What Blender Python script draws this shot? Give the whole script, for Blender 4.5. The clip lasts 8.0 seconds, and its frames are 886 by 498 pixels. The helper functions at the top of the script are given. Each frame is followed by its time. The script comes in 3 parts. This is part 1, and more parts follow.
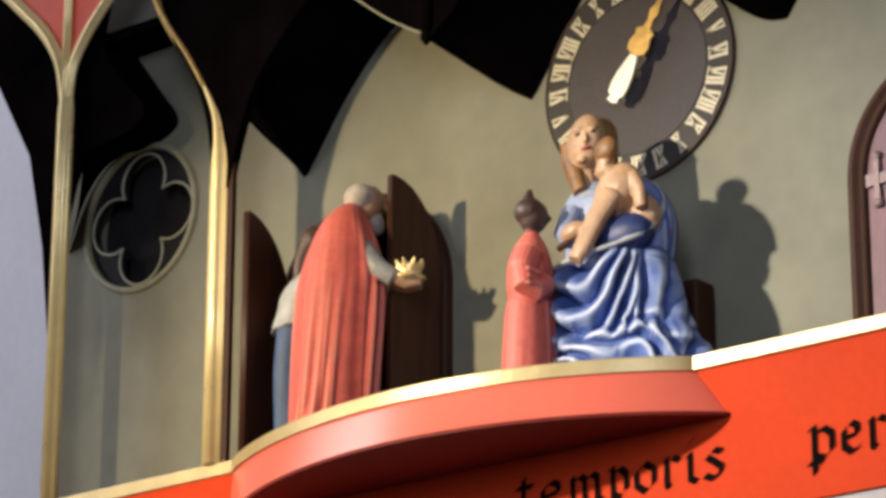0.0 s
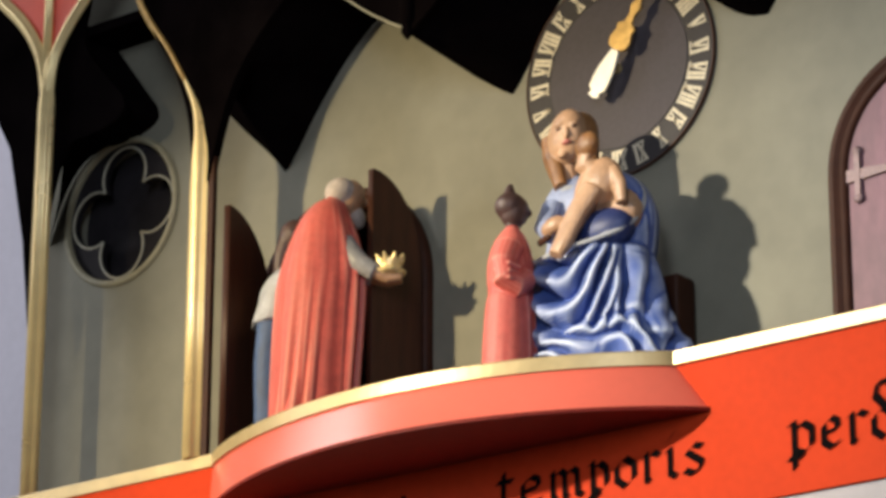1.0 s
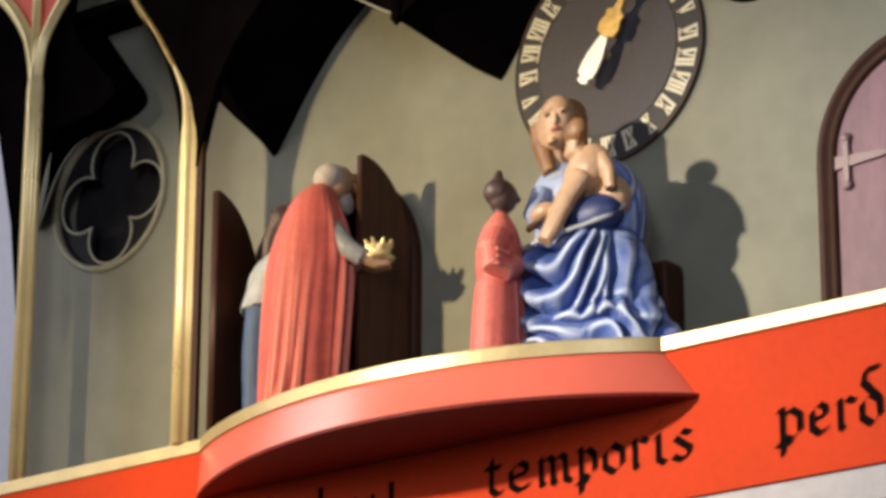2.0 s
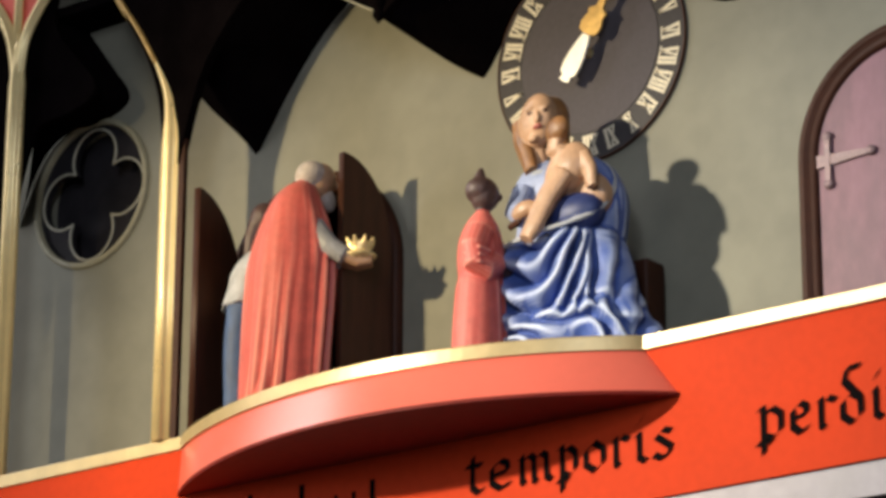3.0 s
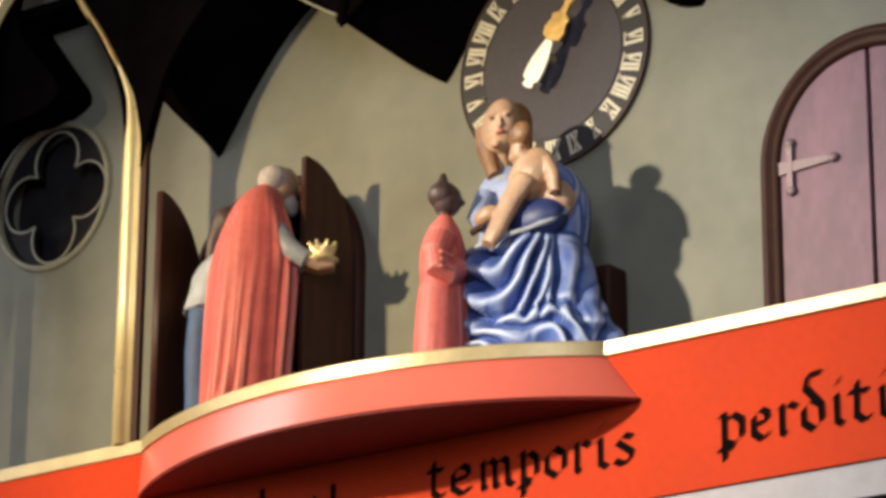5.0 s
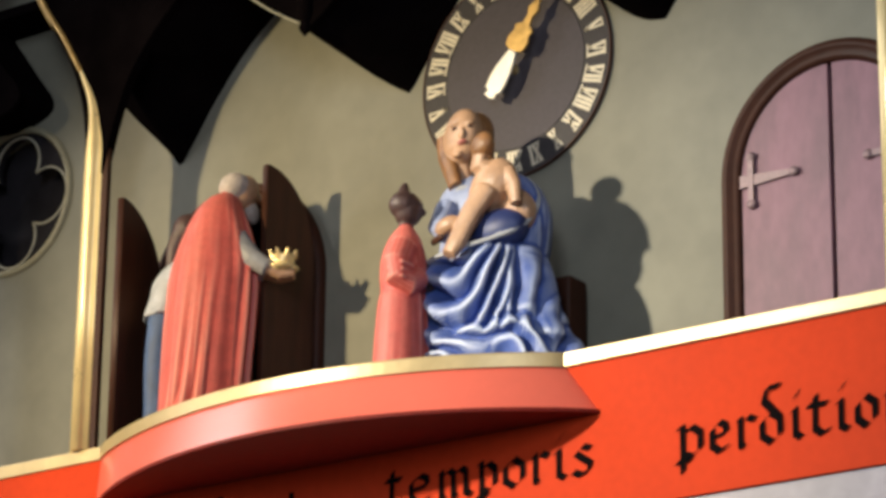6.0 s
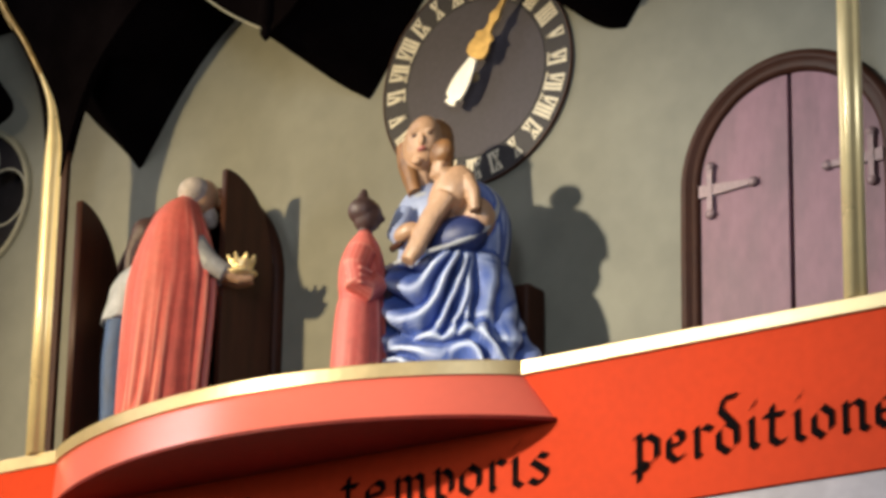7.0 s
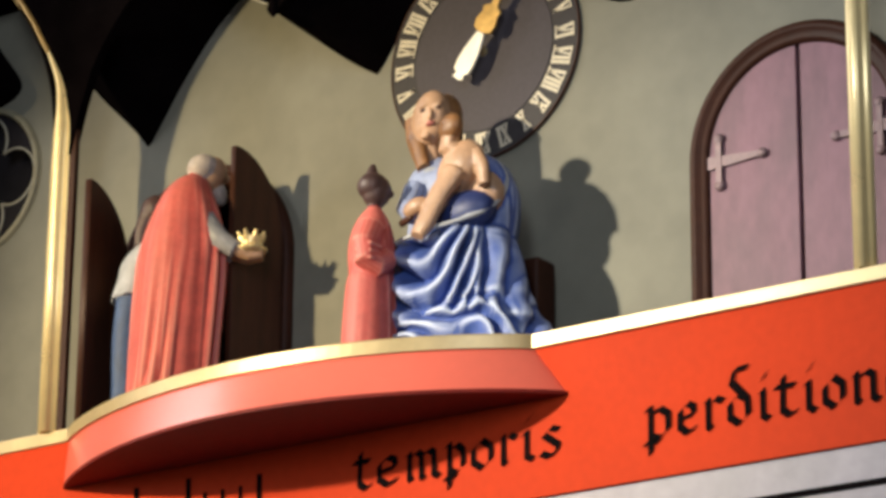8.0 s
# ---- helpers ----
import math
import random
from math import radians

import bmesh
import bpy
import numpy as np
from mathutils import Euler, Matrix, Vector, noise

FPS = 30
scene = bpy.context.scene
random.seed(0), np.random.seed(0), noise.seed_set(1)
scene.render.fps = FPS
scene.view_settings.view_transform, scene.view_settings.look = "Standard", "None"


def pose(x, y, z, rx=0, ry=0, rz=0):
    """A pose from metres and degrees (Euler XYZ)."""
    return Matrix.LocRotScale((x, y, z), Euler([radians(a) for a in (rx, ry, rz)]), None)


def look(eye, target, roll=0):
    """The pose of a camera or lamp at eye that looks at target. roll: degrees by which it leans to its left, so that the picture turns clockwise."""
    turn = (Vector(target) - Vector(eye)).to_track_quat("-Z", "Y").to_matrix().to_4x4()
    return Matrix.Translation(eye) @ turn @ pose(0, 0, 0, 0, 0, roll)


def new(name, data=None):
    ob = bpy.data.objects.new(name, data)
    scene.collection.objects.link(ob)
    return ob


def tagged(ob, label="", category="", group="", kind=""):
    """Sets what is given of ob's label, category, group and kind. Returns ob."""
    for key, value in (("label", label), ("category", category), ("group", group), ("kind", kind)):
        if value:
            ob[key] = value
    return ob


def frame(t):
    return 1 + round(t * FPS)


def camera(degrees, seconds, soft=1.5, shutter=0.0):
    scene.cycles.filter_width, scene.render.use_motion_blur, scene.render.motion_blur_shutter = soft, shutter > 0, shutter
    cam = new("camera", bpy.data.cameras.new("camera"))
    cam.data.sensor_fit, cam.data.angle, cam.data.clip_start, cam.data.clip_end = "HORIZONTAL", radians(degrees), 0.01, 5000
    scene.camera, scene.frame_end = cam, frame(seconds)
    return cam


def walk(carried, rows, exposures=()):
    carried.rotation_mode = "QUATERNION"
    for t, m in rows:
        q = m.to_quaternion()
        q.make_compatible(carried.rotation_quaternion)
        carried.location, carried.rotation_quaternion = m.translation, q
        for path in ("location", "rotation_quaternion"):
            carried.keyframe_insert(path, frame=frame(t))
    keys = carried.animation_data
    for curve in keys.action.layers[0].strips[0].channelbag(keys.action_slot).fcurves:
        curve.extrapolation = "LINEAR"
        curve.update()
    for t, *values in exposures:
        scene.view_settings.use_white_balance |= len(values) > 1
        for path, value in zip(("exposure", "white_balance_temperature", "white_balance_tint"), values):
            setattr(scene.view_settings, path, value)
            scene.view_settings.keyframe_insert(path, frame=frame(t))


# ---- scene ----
from mathutils.bvhtree import BVHTree

EYE = (5.945, -8.419, 1.6)
Z0 = 5.82          # height of the dial's centre over the church floor
cam = camera(15.78, 8.0, soft=3.6)
walk(cam, [
    (0.0, pose(*EYE, 109.192, -0.162, 38.955)),
    (0.5, pose(*EYE, 109.116, -0.224, 38.747)),
    (1.0, pose(*EYE, 109.093, -0.185, 38.580)),
    (1.5, pose(*EYE, 109.048, -0.194, 38.403)),
    (1.7, pose(*EYE, 108.920, -0.240, 38.428)),
    (2.8, pose(*EYE, 108.777, -0.220, 38.049)),
    (3.0, pose(*EYE, 108.804, -0.260, 37.991)),
    (3.5, pose(*EYE, 108.934, -0.209, 37.956)),
    (4.0, pose(*EYE, 108.823, -0.410, 37.373)),
    (4.2, pose(*EYE, 108.793, -0.305, 37.287)),
    (5.3, pose(*EYE, 108.930, -0.364, 37.189)),
    (5.5, pose(*EYE, 108.901, -0.411, 36.982)),
    (6.0, pose(*EYE, 109.079, -0.666, 36.391)),
    (6.5, pose(*EYE, 109.121, -0.794, 35.900)),
    (7.0, pose(*EYE, 109.214, -0.998, 35.491)),
    (7.5, pose(*EYE, 109.074, -0.951, 35.559)),
    (8.0, pose(*EYE, 108.753, -0.507, 35.843)),
])

# ---------------------------------------------------------------- light
world = bpy.data.worlds.new("world")
scene.world = world
world.use_nodes = True
world.node_tree.nodes["Background"].inputs[0].default_value = (0.80, 0.86, 1.0, 1)
world.node_tree.nodes["Background"].inputs[1].default_value = 0.40


def spot(name, place, target, watts, radius, cone, colour):
    lamp = bpy.data.lights.new(name, "SPOT")
    lamp.energy, lamp.shadow_soft_size, lamp.spot_size, lamp.spot_blend, lamp.color = watts, radius, radians(cone), 1.0, colour
    ob = new(name, lamp)
    ob.matrix_world = look(place, target)
    return ob


def unseen_window_light(name, m, wide, high, watts, colour):
    lamp = bpy.data.lights.new(name, "AREA")
    lamp.shape, lamp.size, lamp.size_y, lamp.energy, lamp.color = "RECTANGLE", wide, high, watts, colour
    ob = new(name, lamp)
    ob.matrix_world = m
    return ob


KEY = Vector((-3.85, -7.05, Z0 + 1.09))     # key spot placed from the shadows it casts; a cool second one is added
spot("spotlight", KEY, (-0.62, -0.2, Z0 - 1.25), 3050, 0.17, 34, (1.0, 0.80, 0.465))
spot("spotlight", KEY + Vector((0.06, 0.03, 0.0)), (1.15, -0.1, Z0 - 1.25), 2060, 0.17, 23, (0.90, 0.95, 1.0))
# Fill light added through an unseen south window to lift the shadows.
unseen_window_light("unseen_window_light", look((6.0, -12.6, 7.0), (0, 0, 5.5)), 2.4, 5.0, 470, (0.80, 0.88, 1.0))
# Added to brighten the lavender wall; no window is seen there.
unseen_window_light("unseen_window_light", look((-8.85, -5.0, Z0 + 1.6), (-3.0, 1.0, Z0 + 0.6)), 2.2, 4.6, 210, (0.96, 0.96, 1.0))
# Unseen high window, inferred from the sheen on the balcony fascia.
unseen_window_light("unseen_window_light", look((-8.85, -2.65, Z0 + 5.9), (-0.5, -0.6, Z0 - 1.0)), 2.0, 3.3, 165, (0.98, 0.97, 1.0))

# ---------------------------------------------------------------- materials
def material(name, colour, rough=0.6, metal=0.0, vary=0.18, scale=6.0, fine=60.0, bump=0.15, second=None, spec=0.5, stretch=(1, 1, 1), coat=0.0, grain=0.3, lit=None):
    m = bpy.data.materials.new(name)
    m.use_nodes = True
    nt = m.node_tree
    n, l = nt.nodes, nt.links
    b = n["Principled BSDF"]
    b.inputs["Roughness"].default_value, b.inputs["Metallic"].default_value = rough, metal
    b.inputs["Specular IOR Level"].default_value = spec
    b.inputs["Coat Weight"].default_value, b.inputs["Coat Roughness"].default_value = coat, 0.24
    tc = n.new("ShaderNodeTexCoord")
    mp = n.new("ShaderNodeMapping")
    mp.inputs["Scale"].default_value = stretch
    l.new(tc.outputs["Object"], mp.inputs[0])
    big, small = n.new("ShaderNodeTexNoise"), n.new("ShaderNodeTexNoise")
    for t, s, d in ((big, scale, 4), (small, fine, 3)):
        t.inputs["Scale"].default_value, t.inputs["Detail"].default_value = s, d
        l.new(mp.outputs[0], t.inputs["Vector"])
    ramp = n.new("ShaderNodeMix")
    ramp.data_type = "RGBA"
    dark = tuple(c * (1 - vary) for c in colour)
    light = second or tuple(min(1, c * (1 + vary)) for c in colour)
    ramp.inputs[6].default_value, ramp.inputs[7].default_value = (*dark, 1), (*light, 1)
    mr = n.new("ShaderNodeMapRange")
    mr.inputs[1].default_value, mr.inputs[2].default_value = 0.3, 0.7
    l.new(big.outputs[0], mr.inputs[0])
    l.new(mr.outputs[0], ramp.inputs[0])
    mul = n.new("ShaderNodeMix")
    mul.data_type, mul.blend_type = "RGBA", "MULTIPLY"
    mul.inputs[0].default_value = grain
    l.new(ramp.outputs[2], mul.inputs[6])
    mr2 = n.new("ShaderNodeMapRange")
    mr2.inputs[1].default_value, mr2.inputs[2].default_value, mr2.inputs[3].default_value, mr2.inputs[4].default_value = 0.3, 0.7, 0.6, 1.15
    l.new(small.outputs[0], mr2.inputs[0])
    l.new(mr2.outputs[0], mul.inputs[7])
    out = mul.outputs[2]
    # Paler colour on convex crests stands in for light catching the carving.
    if lit:
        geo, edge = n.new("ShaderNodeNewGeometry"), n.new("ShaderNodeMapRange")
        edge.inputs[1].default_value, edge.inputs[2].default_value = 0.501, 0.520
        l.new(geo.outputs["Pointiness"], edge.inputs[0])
        crest_mix = n.new("ShaderNodeMix")
        crest_mix.data_type = "RGBA"
        crest_mix.inputs[7].default_value = (*lit, 1)
        l.new(edge.outputs[0], crest_mix.inputs[0])
        l.new(out, crest_mix.inputs[6])
        out = crest_mix.outputs[2]
    l.new(out, b.inputs["Base Color"])
    r2 = n.new("ShaderNodeMapRange")
    r2.inputs[3].default_value, r2.inputs[4].default_value = max(0.02, rough - 0.1), min(1, rough + 0.1)
    l.new(big.outputs[0], r2.inputs[0])
    l.new(r2.outputs[0], b.inputs["Roughness"])
    bp = n.new("ShaderNodeBump")
    bp.inputs["Strength"].default_value, bp.inputs["Distance"].default_value = bump, 0.01
    l.new(small.outputs[0], bp.inputs["Height"])
    l.new(bp.outputs[0], b.inputs["Normal"])
    return m


M_WALL = material("green_grey_wall_paint", (0.232, 0.223, 0.172), 0.75, vary=0.14, scale=1.9, fine=11, bump=0.04, grain=0.20)
M_CHURCH = material("pale_lavender_plaster", (0.72, 0.70, 0.80), 0.85, vary=0.06, scale=1.5, fine=20, grain=0.1)
M_GOLD = material("gilding", (0.95, 0.73, 0.36), 0.30, 0.30, vary=0.10, scale=5, fine=30, bump=0.03, grain=0.10)
# Pale tone paints the lamp's glare onto the gilded tail of the hand.
M_TAIL_GLARE = material("gilding_with_glare", (0.90, 0.87, 0.78), 0.30, 0.25, vary=0.06, scale=12, fine=50, bump=0.03, grain=0.1)
M_FRAME = material("dark_moulded_wood", (0.050, 0.018, 0.010), 0.5, vary=0.25, scale=5, fine=30, bump=0.06, spec=0.15)
M_PANEL = material("pale_blue_grey", (0.27, 0.29, 0.36), 0.75, vary=0.06, scale=2, fine=18, bump=0.03, grain=0.1)
M_LIPS = material("rosy_lip_paint", (0.42, 0.12, 0.09), 0.5, vary=0.1, scale=20, fine=60)
M_LIP = material("pale_gilded_edge", (0.52, 0.405, 0.205), 0.38, 0.30, vary=0.10, scale=7, fine=40, bump=0.03, grain=0.15)
M_RED = material("matt_vermilion_paint", (0.62, 0.052, 0.012), 0.7, vary=0.09, scale=1.5, fine=30, bump=0.02, grain=0.16, spec=0.10)
# Base colour is pinker than the frieze, with the fascia's glare in it.
M_FASCIA = material("glossy_vermilion_with_sheen", (0.76, 0.150, 0.100), 0.33, vary=0.05, scale=2, fine=30, bump=0.015, grain=0.08, spec=0.8, coat=0.45)
M_SPANDREL = material("salmon_red_spandrel_paint", (0.72, 0.105, 0.065), 0.6, vary=0.08, scale=4, fine=30, bump=0.02, grain=0.12, spec=0.3)
# Vermilion darkened so that the underside's shade is in its colour.
M_SOFFIT = material("red_underside_with_shade", (0.15, 0.012, 0.008), 0.6, vary=0.15, scale=3, fine=30, bump=0.03, spec=0.15)
# Near-black puts the canopy's deep shade into the colour.
M_DARK = material("shade_black", (0.0036, 0.0026, 0.0028), 0.95, vary=0.4, scale=4, fine=40, spec=0.0)
M_BLACK = material("black_lettering", (0.005, 0.003, 0.003), 0.9, spec=0.05)
M_BROWN = material("dark_brown_wood", (0.060, 0.021, 0.011), 0.5, vary=0.25, scale=5, fine=30, stretch=(6, 6, 0.7), bump=0.08, spec=0.3)
M_MAUVE = material("mauve_painted_wood", (0.232, 0.115, 0.144), 0.6, vary=0.28, scale=2.4, fine=16, stretch=(2.0, 2.0, 0.9), bump=0.10, grain=0.36)
M_IRON = material("pinkish_iron", (0.22, 0.145, 0.15), 0.5, 0.2, vary=0.2, scale=30, fine=120)
M_DIAL = material("dial_slate_grey", (0.072, 0.061, 0.070), 0.6, vary=0.12, scale=5, fine=60, bump=0.04, spec=0.25)
M_DIALRING = material("dial_ring_dark", (0.038, 0.033, 0.036), 0.55, vary=0.12, scale=6, fine=60, bump=0.04, spec=0.25)
M_NUM = material("ivory_numeral_paint", (0.70, 0.62, 0.46), 0.5, vary=0.12, scale=25, fine=90)
M_MARBLE = material("grey_lilac_marbled_paint", (0.34, 0.30, 0.32), 0.5, vary=0.22, scale=5, fine=14)
M_STONE = material("church_stone", (0.30, 0.28, 0.25), 0.8, vary=0.15, scale=1.2, fine=12)
M_GLASS = material("dark_tracery_ground", (0.024, 0.021, 0.024), 0.7, vary=0.3, scale=6, fine=30, spec=0.12)
M_RIM = material("olive_moulding_paint", (0.33, 0.30, 0.20), 0.55, vary=0.12, scale=8, fine=40, bump=0.03)
M_STONEGREY = material("grey_tracery_moulding", (0.46, 0.43, 0.33), 0.5, vary=0.12, scale=20, fine=60)
M_HANDGOLD = material("old_gold_hand", (0.46, 0.29, 0.09), 0.35, 0.5, vary=0.25, scale=25, fine=90, bump=0.05)
M_ROBE_RED = material("carved_red_robe_paint", (0.60, 0.105, 0.082), 0.55, vary=0.16, scale=9, fine=45, bump=0.14, lit=(0.74, 0.25, 0.19), spec=0.4)
M_BLUE = material("carved_blue_robe_paint", (0.062, 0.112, 0.36), 0.48, vary=0.30, scale=8, fine=40, bump=0.05, lit=(0.56, 0.63, 0.80), spec=0.45)
# Robe blue darkened for the shade between child and lap edge.
M_LAP_SHADE = material("deep_blue_lap_shade", (0.026, 0.042, 0.15), 0.5, vary=0.25, scale=9, fine=40, bump=0.04)
M_SKIN = material("painted_flesh", (0.50, 0.295, 0.170), 0.42, vary=0.18, scale=9, fine=60, spec=0.5)
M_HAIR = material("golden_hair_paint", (0.25, 0.115, 0.040), 0.45, vary=0.3, scale=16, fine=60, spec=0.5)
M_GREYHAIR = material("grey_hair_paint", (0.46, 0.39, 0.34), 0.6, vary=0.2, scale=25, fine=70)
M_EBONY = material("dark_brown_flesh", (0.075, 0.040, 0.035), 0.5, vary=0.2, scale=20, fine=70)
M_SILVER = material("grey_tunic_paint", (0.30, 0.30, 0.31), 0.5, vary=0.3, scale=14, fine=60)
M_WHITE = material("white_shirt_paint", (0.42, 0.43, 0.45), 0.6, vary=0.2, scale=12, fine=50)
M_BODICE = material("grey_blue_bodice_paint", (0.30, 0.35, 0.52), 0.45, vary=0.15, scale=12, fine=50)
M_JEAN = material("blue_hose_paint", (0.045, 0.085, 0.19), 0.6, vary=0.25, scale=12, fine=50)


# ---------------------------------------------------------------- helpers
ORIGIN = {}


def thing(name, x, y, z, label, category, group="", kind=""):
    ob = new(name)
    ob.location = (x, y, Z0 + z)
    ORIGIN[ob.name] = Vector((x, y, z))
    return tagged(ob, label, category, group, kind)


def as_mesh(source, name):
    if isinstance(source, bpy.types.Mesh):
        return source
    me = bpy.data.meshes.new(name)
    source.to_mesh(me)
    source.free()
    return me


def part(name, source, mats, parent, label="", smooth=False):
    """One mesh, given in the clock's coordinates, under a thing or a part."""
    me = as_mesh(source, name)
    for m in mats if isinstance(mats, (list, tuple)) else [mats]:
        me.materials.append(m)
    ob = new(name, me)
    root = ORIGIN[parent.name]
    me.transform(Matrix.Translation(-root))
    ORIGIN[ob.name] = root
    ob.parent = parent
    if smooth:
        me.polygons.foreach_set("use_smooth", [True] * len(me.polygons))
    return tagged(ob, label)


def solid(name, source, mats, label, category, kind="", smooth=False, group=""):
    """One mesh that is a thing, or a piece of the setting, by itself."""
    me = as_mesh(source, name)
    for m in mats if isinstance(mats, (list, tuple)) else [mats]:
        me.materials.append(m)
    ob = new(name, me)
    xs = [v.co for v in me.vertices]
    base = Vector((sum(c.x for c in xs) / len(xs), sum(c.y for c in xs) / len(xs), min(c.z for c in xs)))
    me.transform(Matrix.Translation(-base))
    ob.location = base + Vector((0, 0, Z0))
    ORIGIN[ob.name] = base
    if smooth:
        me.polygons.foreach_set("use_smooth", [True] * len(me.polygons))
    return tagged(ob, label, category, group, kind)


def cut(loops, y0, y1, bevel=0.0):
    """A plate in the x-z plane between y0 and y1: the first loop is the outline, the others are holes."""
    cu = bpy.data.curves.new("plate", "CURVE")
    cu.dimensions, cu.fill_mode = "2D", "BOTH"
    cu.extrude = (y1 - y0) / 2 - bevel
    cu.bevel_depth, cu.offset, cu.bevel_resolution = bevel, -bevel, 1
    for loop in loops:
        s = cu.splines.new("POLY")
        s.points.add(len(loop) - 1)
        for p, (x, z) in zip(s.points, loop):
            p.co = (x, z, 0, 1)
        s.use_cyclic_u = True
    ob = bpy.data.objects.new("plate", cu)
    me = bpy.data.meshes.new_from_object(ob)
    me.materials.clear()
    bpy.data.objects.remove(ob)
    me.transform(Matrix.Translation((0, (y0 + y1) / 2, 0)) @ Matrix.Rotation(radians(90), 4, "X"))
    return me


def tube(points, radius, n=10, taper=1.0):
    bm = bmesh.new()
    add_tube(bm, points, radius, n, taper)
    return bm


def add_tube(bm, points, radius, n=10, taper=1.0, mat=0):
    pts = [Vector(p) for p in points]
    rings = []
    side = None
    for i, p in enumerate(pts):
        d = (pts[min(i + 1, len(pts) - 1)] - pts[max(i - 1, 0)]).normalized()
        if side is None:
            side = d.orthogonal().normalized()
        side = (side - d * side.dot(d)).normalized()
        up = d.cross(side)
        r = radius * (1 + (taper - 1) * i / max(1, len(pts) - 1))
        rings.append([bm.verts.new(p + side * math.cos(a) * r + up * math.sin(a) * r) for a in (2 * math.pi * k / n for k in range(n))])
    for a, b in zip(rings, rings[1:]):
        for k in range(n):
            f = bm.faces.new((a[k], a[(k + 1) % n], b[(k + 1) % n], b[k]))
            f.material_index, f.smooth = mat, True
    for ring, flip in ((rings[0], True), (rings[-1], False)):
        f = bm.faces.new(ring[::-1] if flip else ring)
        f.material_index = mat
    return bm


def box(x0, x1, y0, y1, z0, z1, bevel=0.004):
    bm = bmesh.new()
    bmesh.ops.create_cube(bm, size=1)
    bmesh.ops.transform(bm, matrix=Matrix.Translation(((x0 + x1) / 2, (y0 + y1) / 2, (z0 + z1) / 2)) @ Matrix.Diagonal((x1 - x0, y1 - y0, z1 - z0, 1)), verts=bm.verts)
    if bevel:
        bmesh.ops.bevel(bm, geom=bm.edges[:], offset=bevel, segments=2, affect="EDGES", profile=0.5)
    return bm


def add_ball(bm, c, r, rot=(0, 0, 0), mat=0, u=20, v=14):
    m = Matrix.LocRotScale(c, Euler([radians(a) for a in rot]), Vector(r) if not isinstance(r, (int, float)) else Vector((r, r, r)))
    res = bmesh.ops.create_uvsphere(bm, u_segments=u, v_segments=v, radius=1, matrix=m)
    for f in {f for vert in res["verts"] for f in vert.link_faces}:
        f.material_index, f.smooth = mat, True


def spline_at(rows, s):
    """Catmull-Rom between rows of numbers, s from 0 to len - 1."""
    i = min(int(s), len(rows) - 2)
    t = s - i
    a, b, c, d = (rows[max(0, min(len(rows) - 1, k))] for k in (i - 1, i, i + 1, i + 2))
    return [0.5 * (2 * q + (r - p) * t + (2 * p - 5 * q + 4 * r - w) * t * t + (3 * q - p - 3 * r + w) * t ** 3) for p, q, r, w in zip(a, b, c, d)]


def add_loft(bm, rows, n=72, levels=40, mat=0, fold=None, arc=None):
    """A lofted body: rows of (z, cx, cy, rx, ry). fold(angle, height 0 to 1) gives the relief as a share of the radius."""
    rings = []
    for j in range(levels + 1):
        h = j / levels
        z, cx, cy, rx, ry = spline_at(rows, h * (len(rows) - 1))
        ring = []
        for k in range(n):
            a = 2 * math.pi * k / n
            q = 1 + (fold(a, h) if fold else 0)
            ring.append(bm.verts.new((cx + rx * q * math.cos(a), cy + ry * q * math.sin(a), z)))
        rings.append(ring)
    for a, b in zip(rings, rings[1:]):
        for k in range(n):
            f = bm.faces.new((a[k], a[(k + 1) % n], b[(k + 1) % n], b[k]))
            f.material_index, f.smooth = mat, True
    for ring, flip in ((rings[0], True), (rings[-1], False)):
        f = bm.faces.new(ring[::-1] if flip else ring)
        f.material_index = mat


def arc(cx, cz, r, a0, a1, n=16, rz=None):
    return [(cx + r * math.cos(radians(a0 + (a1 - a0) * i / n)), cz + (rz or r) * math.sin(radians(a0 + (a1 - a0) * i / n))) for i in range(n + 1)]


# ---------------------------------------------------------------- church round the clock
FLOOR = -Z0
solid("floor", box(-9, 13, -13, 3, FLOOR - 0.2, FLOOR, 0), M_STONE, "worn grey stone church floor", "floor", "structure")
# Opening added to house the fill lamp.
WINDOW = [(4.8, -1.3), (7.2, -1.3)] + arc(6.0, 2.5, 1.2, 0, 180, 20)
solid("wall_south", cut([[(-9, FLOOR), (13, FLOOR), (13, 9), (-9, 9)], WINDOW], -13.3, -13), M_STONE, "plain stone church wall with an unseen tall window opening", "wall", "structure")
# Lower opening added for its lamp; the upper one is inferred.
west = cut([[(-13, FLOOR), (3, FLOOR), (3, 9), (-13, 9)], [(-6.15, -0.8), (-3.85, -0.8), (-3.85, 4.0), (-6.15, 4.0)], [(-3.7, 4.2), (-1.6, 4.2), (-1.6, 7.6), (-3.7, 7.6)]], 9, 9.3)
west.transform(Matrix.Rotation(radians(90), 4, "Z"))
solid("wall_west", west, M_STONE, "plain stone church wall with two unseen window openings", "wall", "structure")
solid("wall_east", box(13, 13.3, -13, 3, FLOOR, 9, 0), M_STONE, "plain stone church wall", "wall", "structure")
solid("ceiling", box(-9.3, 13.3, -13.3, 3, 9, 9.3, 0), M_STONE, "plain church ceiling", "ceiling", "structure")
solid("wall_north", box(-9, 13, 1.3, 1.6, FLOOR, 9, 0), M_CHURCH, "pale lavender plastered church wall behind the clock", "wall", "structure")

# ---------------------------------------------------------------- clock case: back wall with two doors and a quatrefoil
DOOR = 1.241
HALF, SPRING, GALLERY = 0.34, -0.59, -1.235


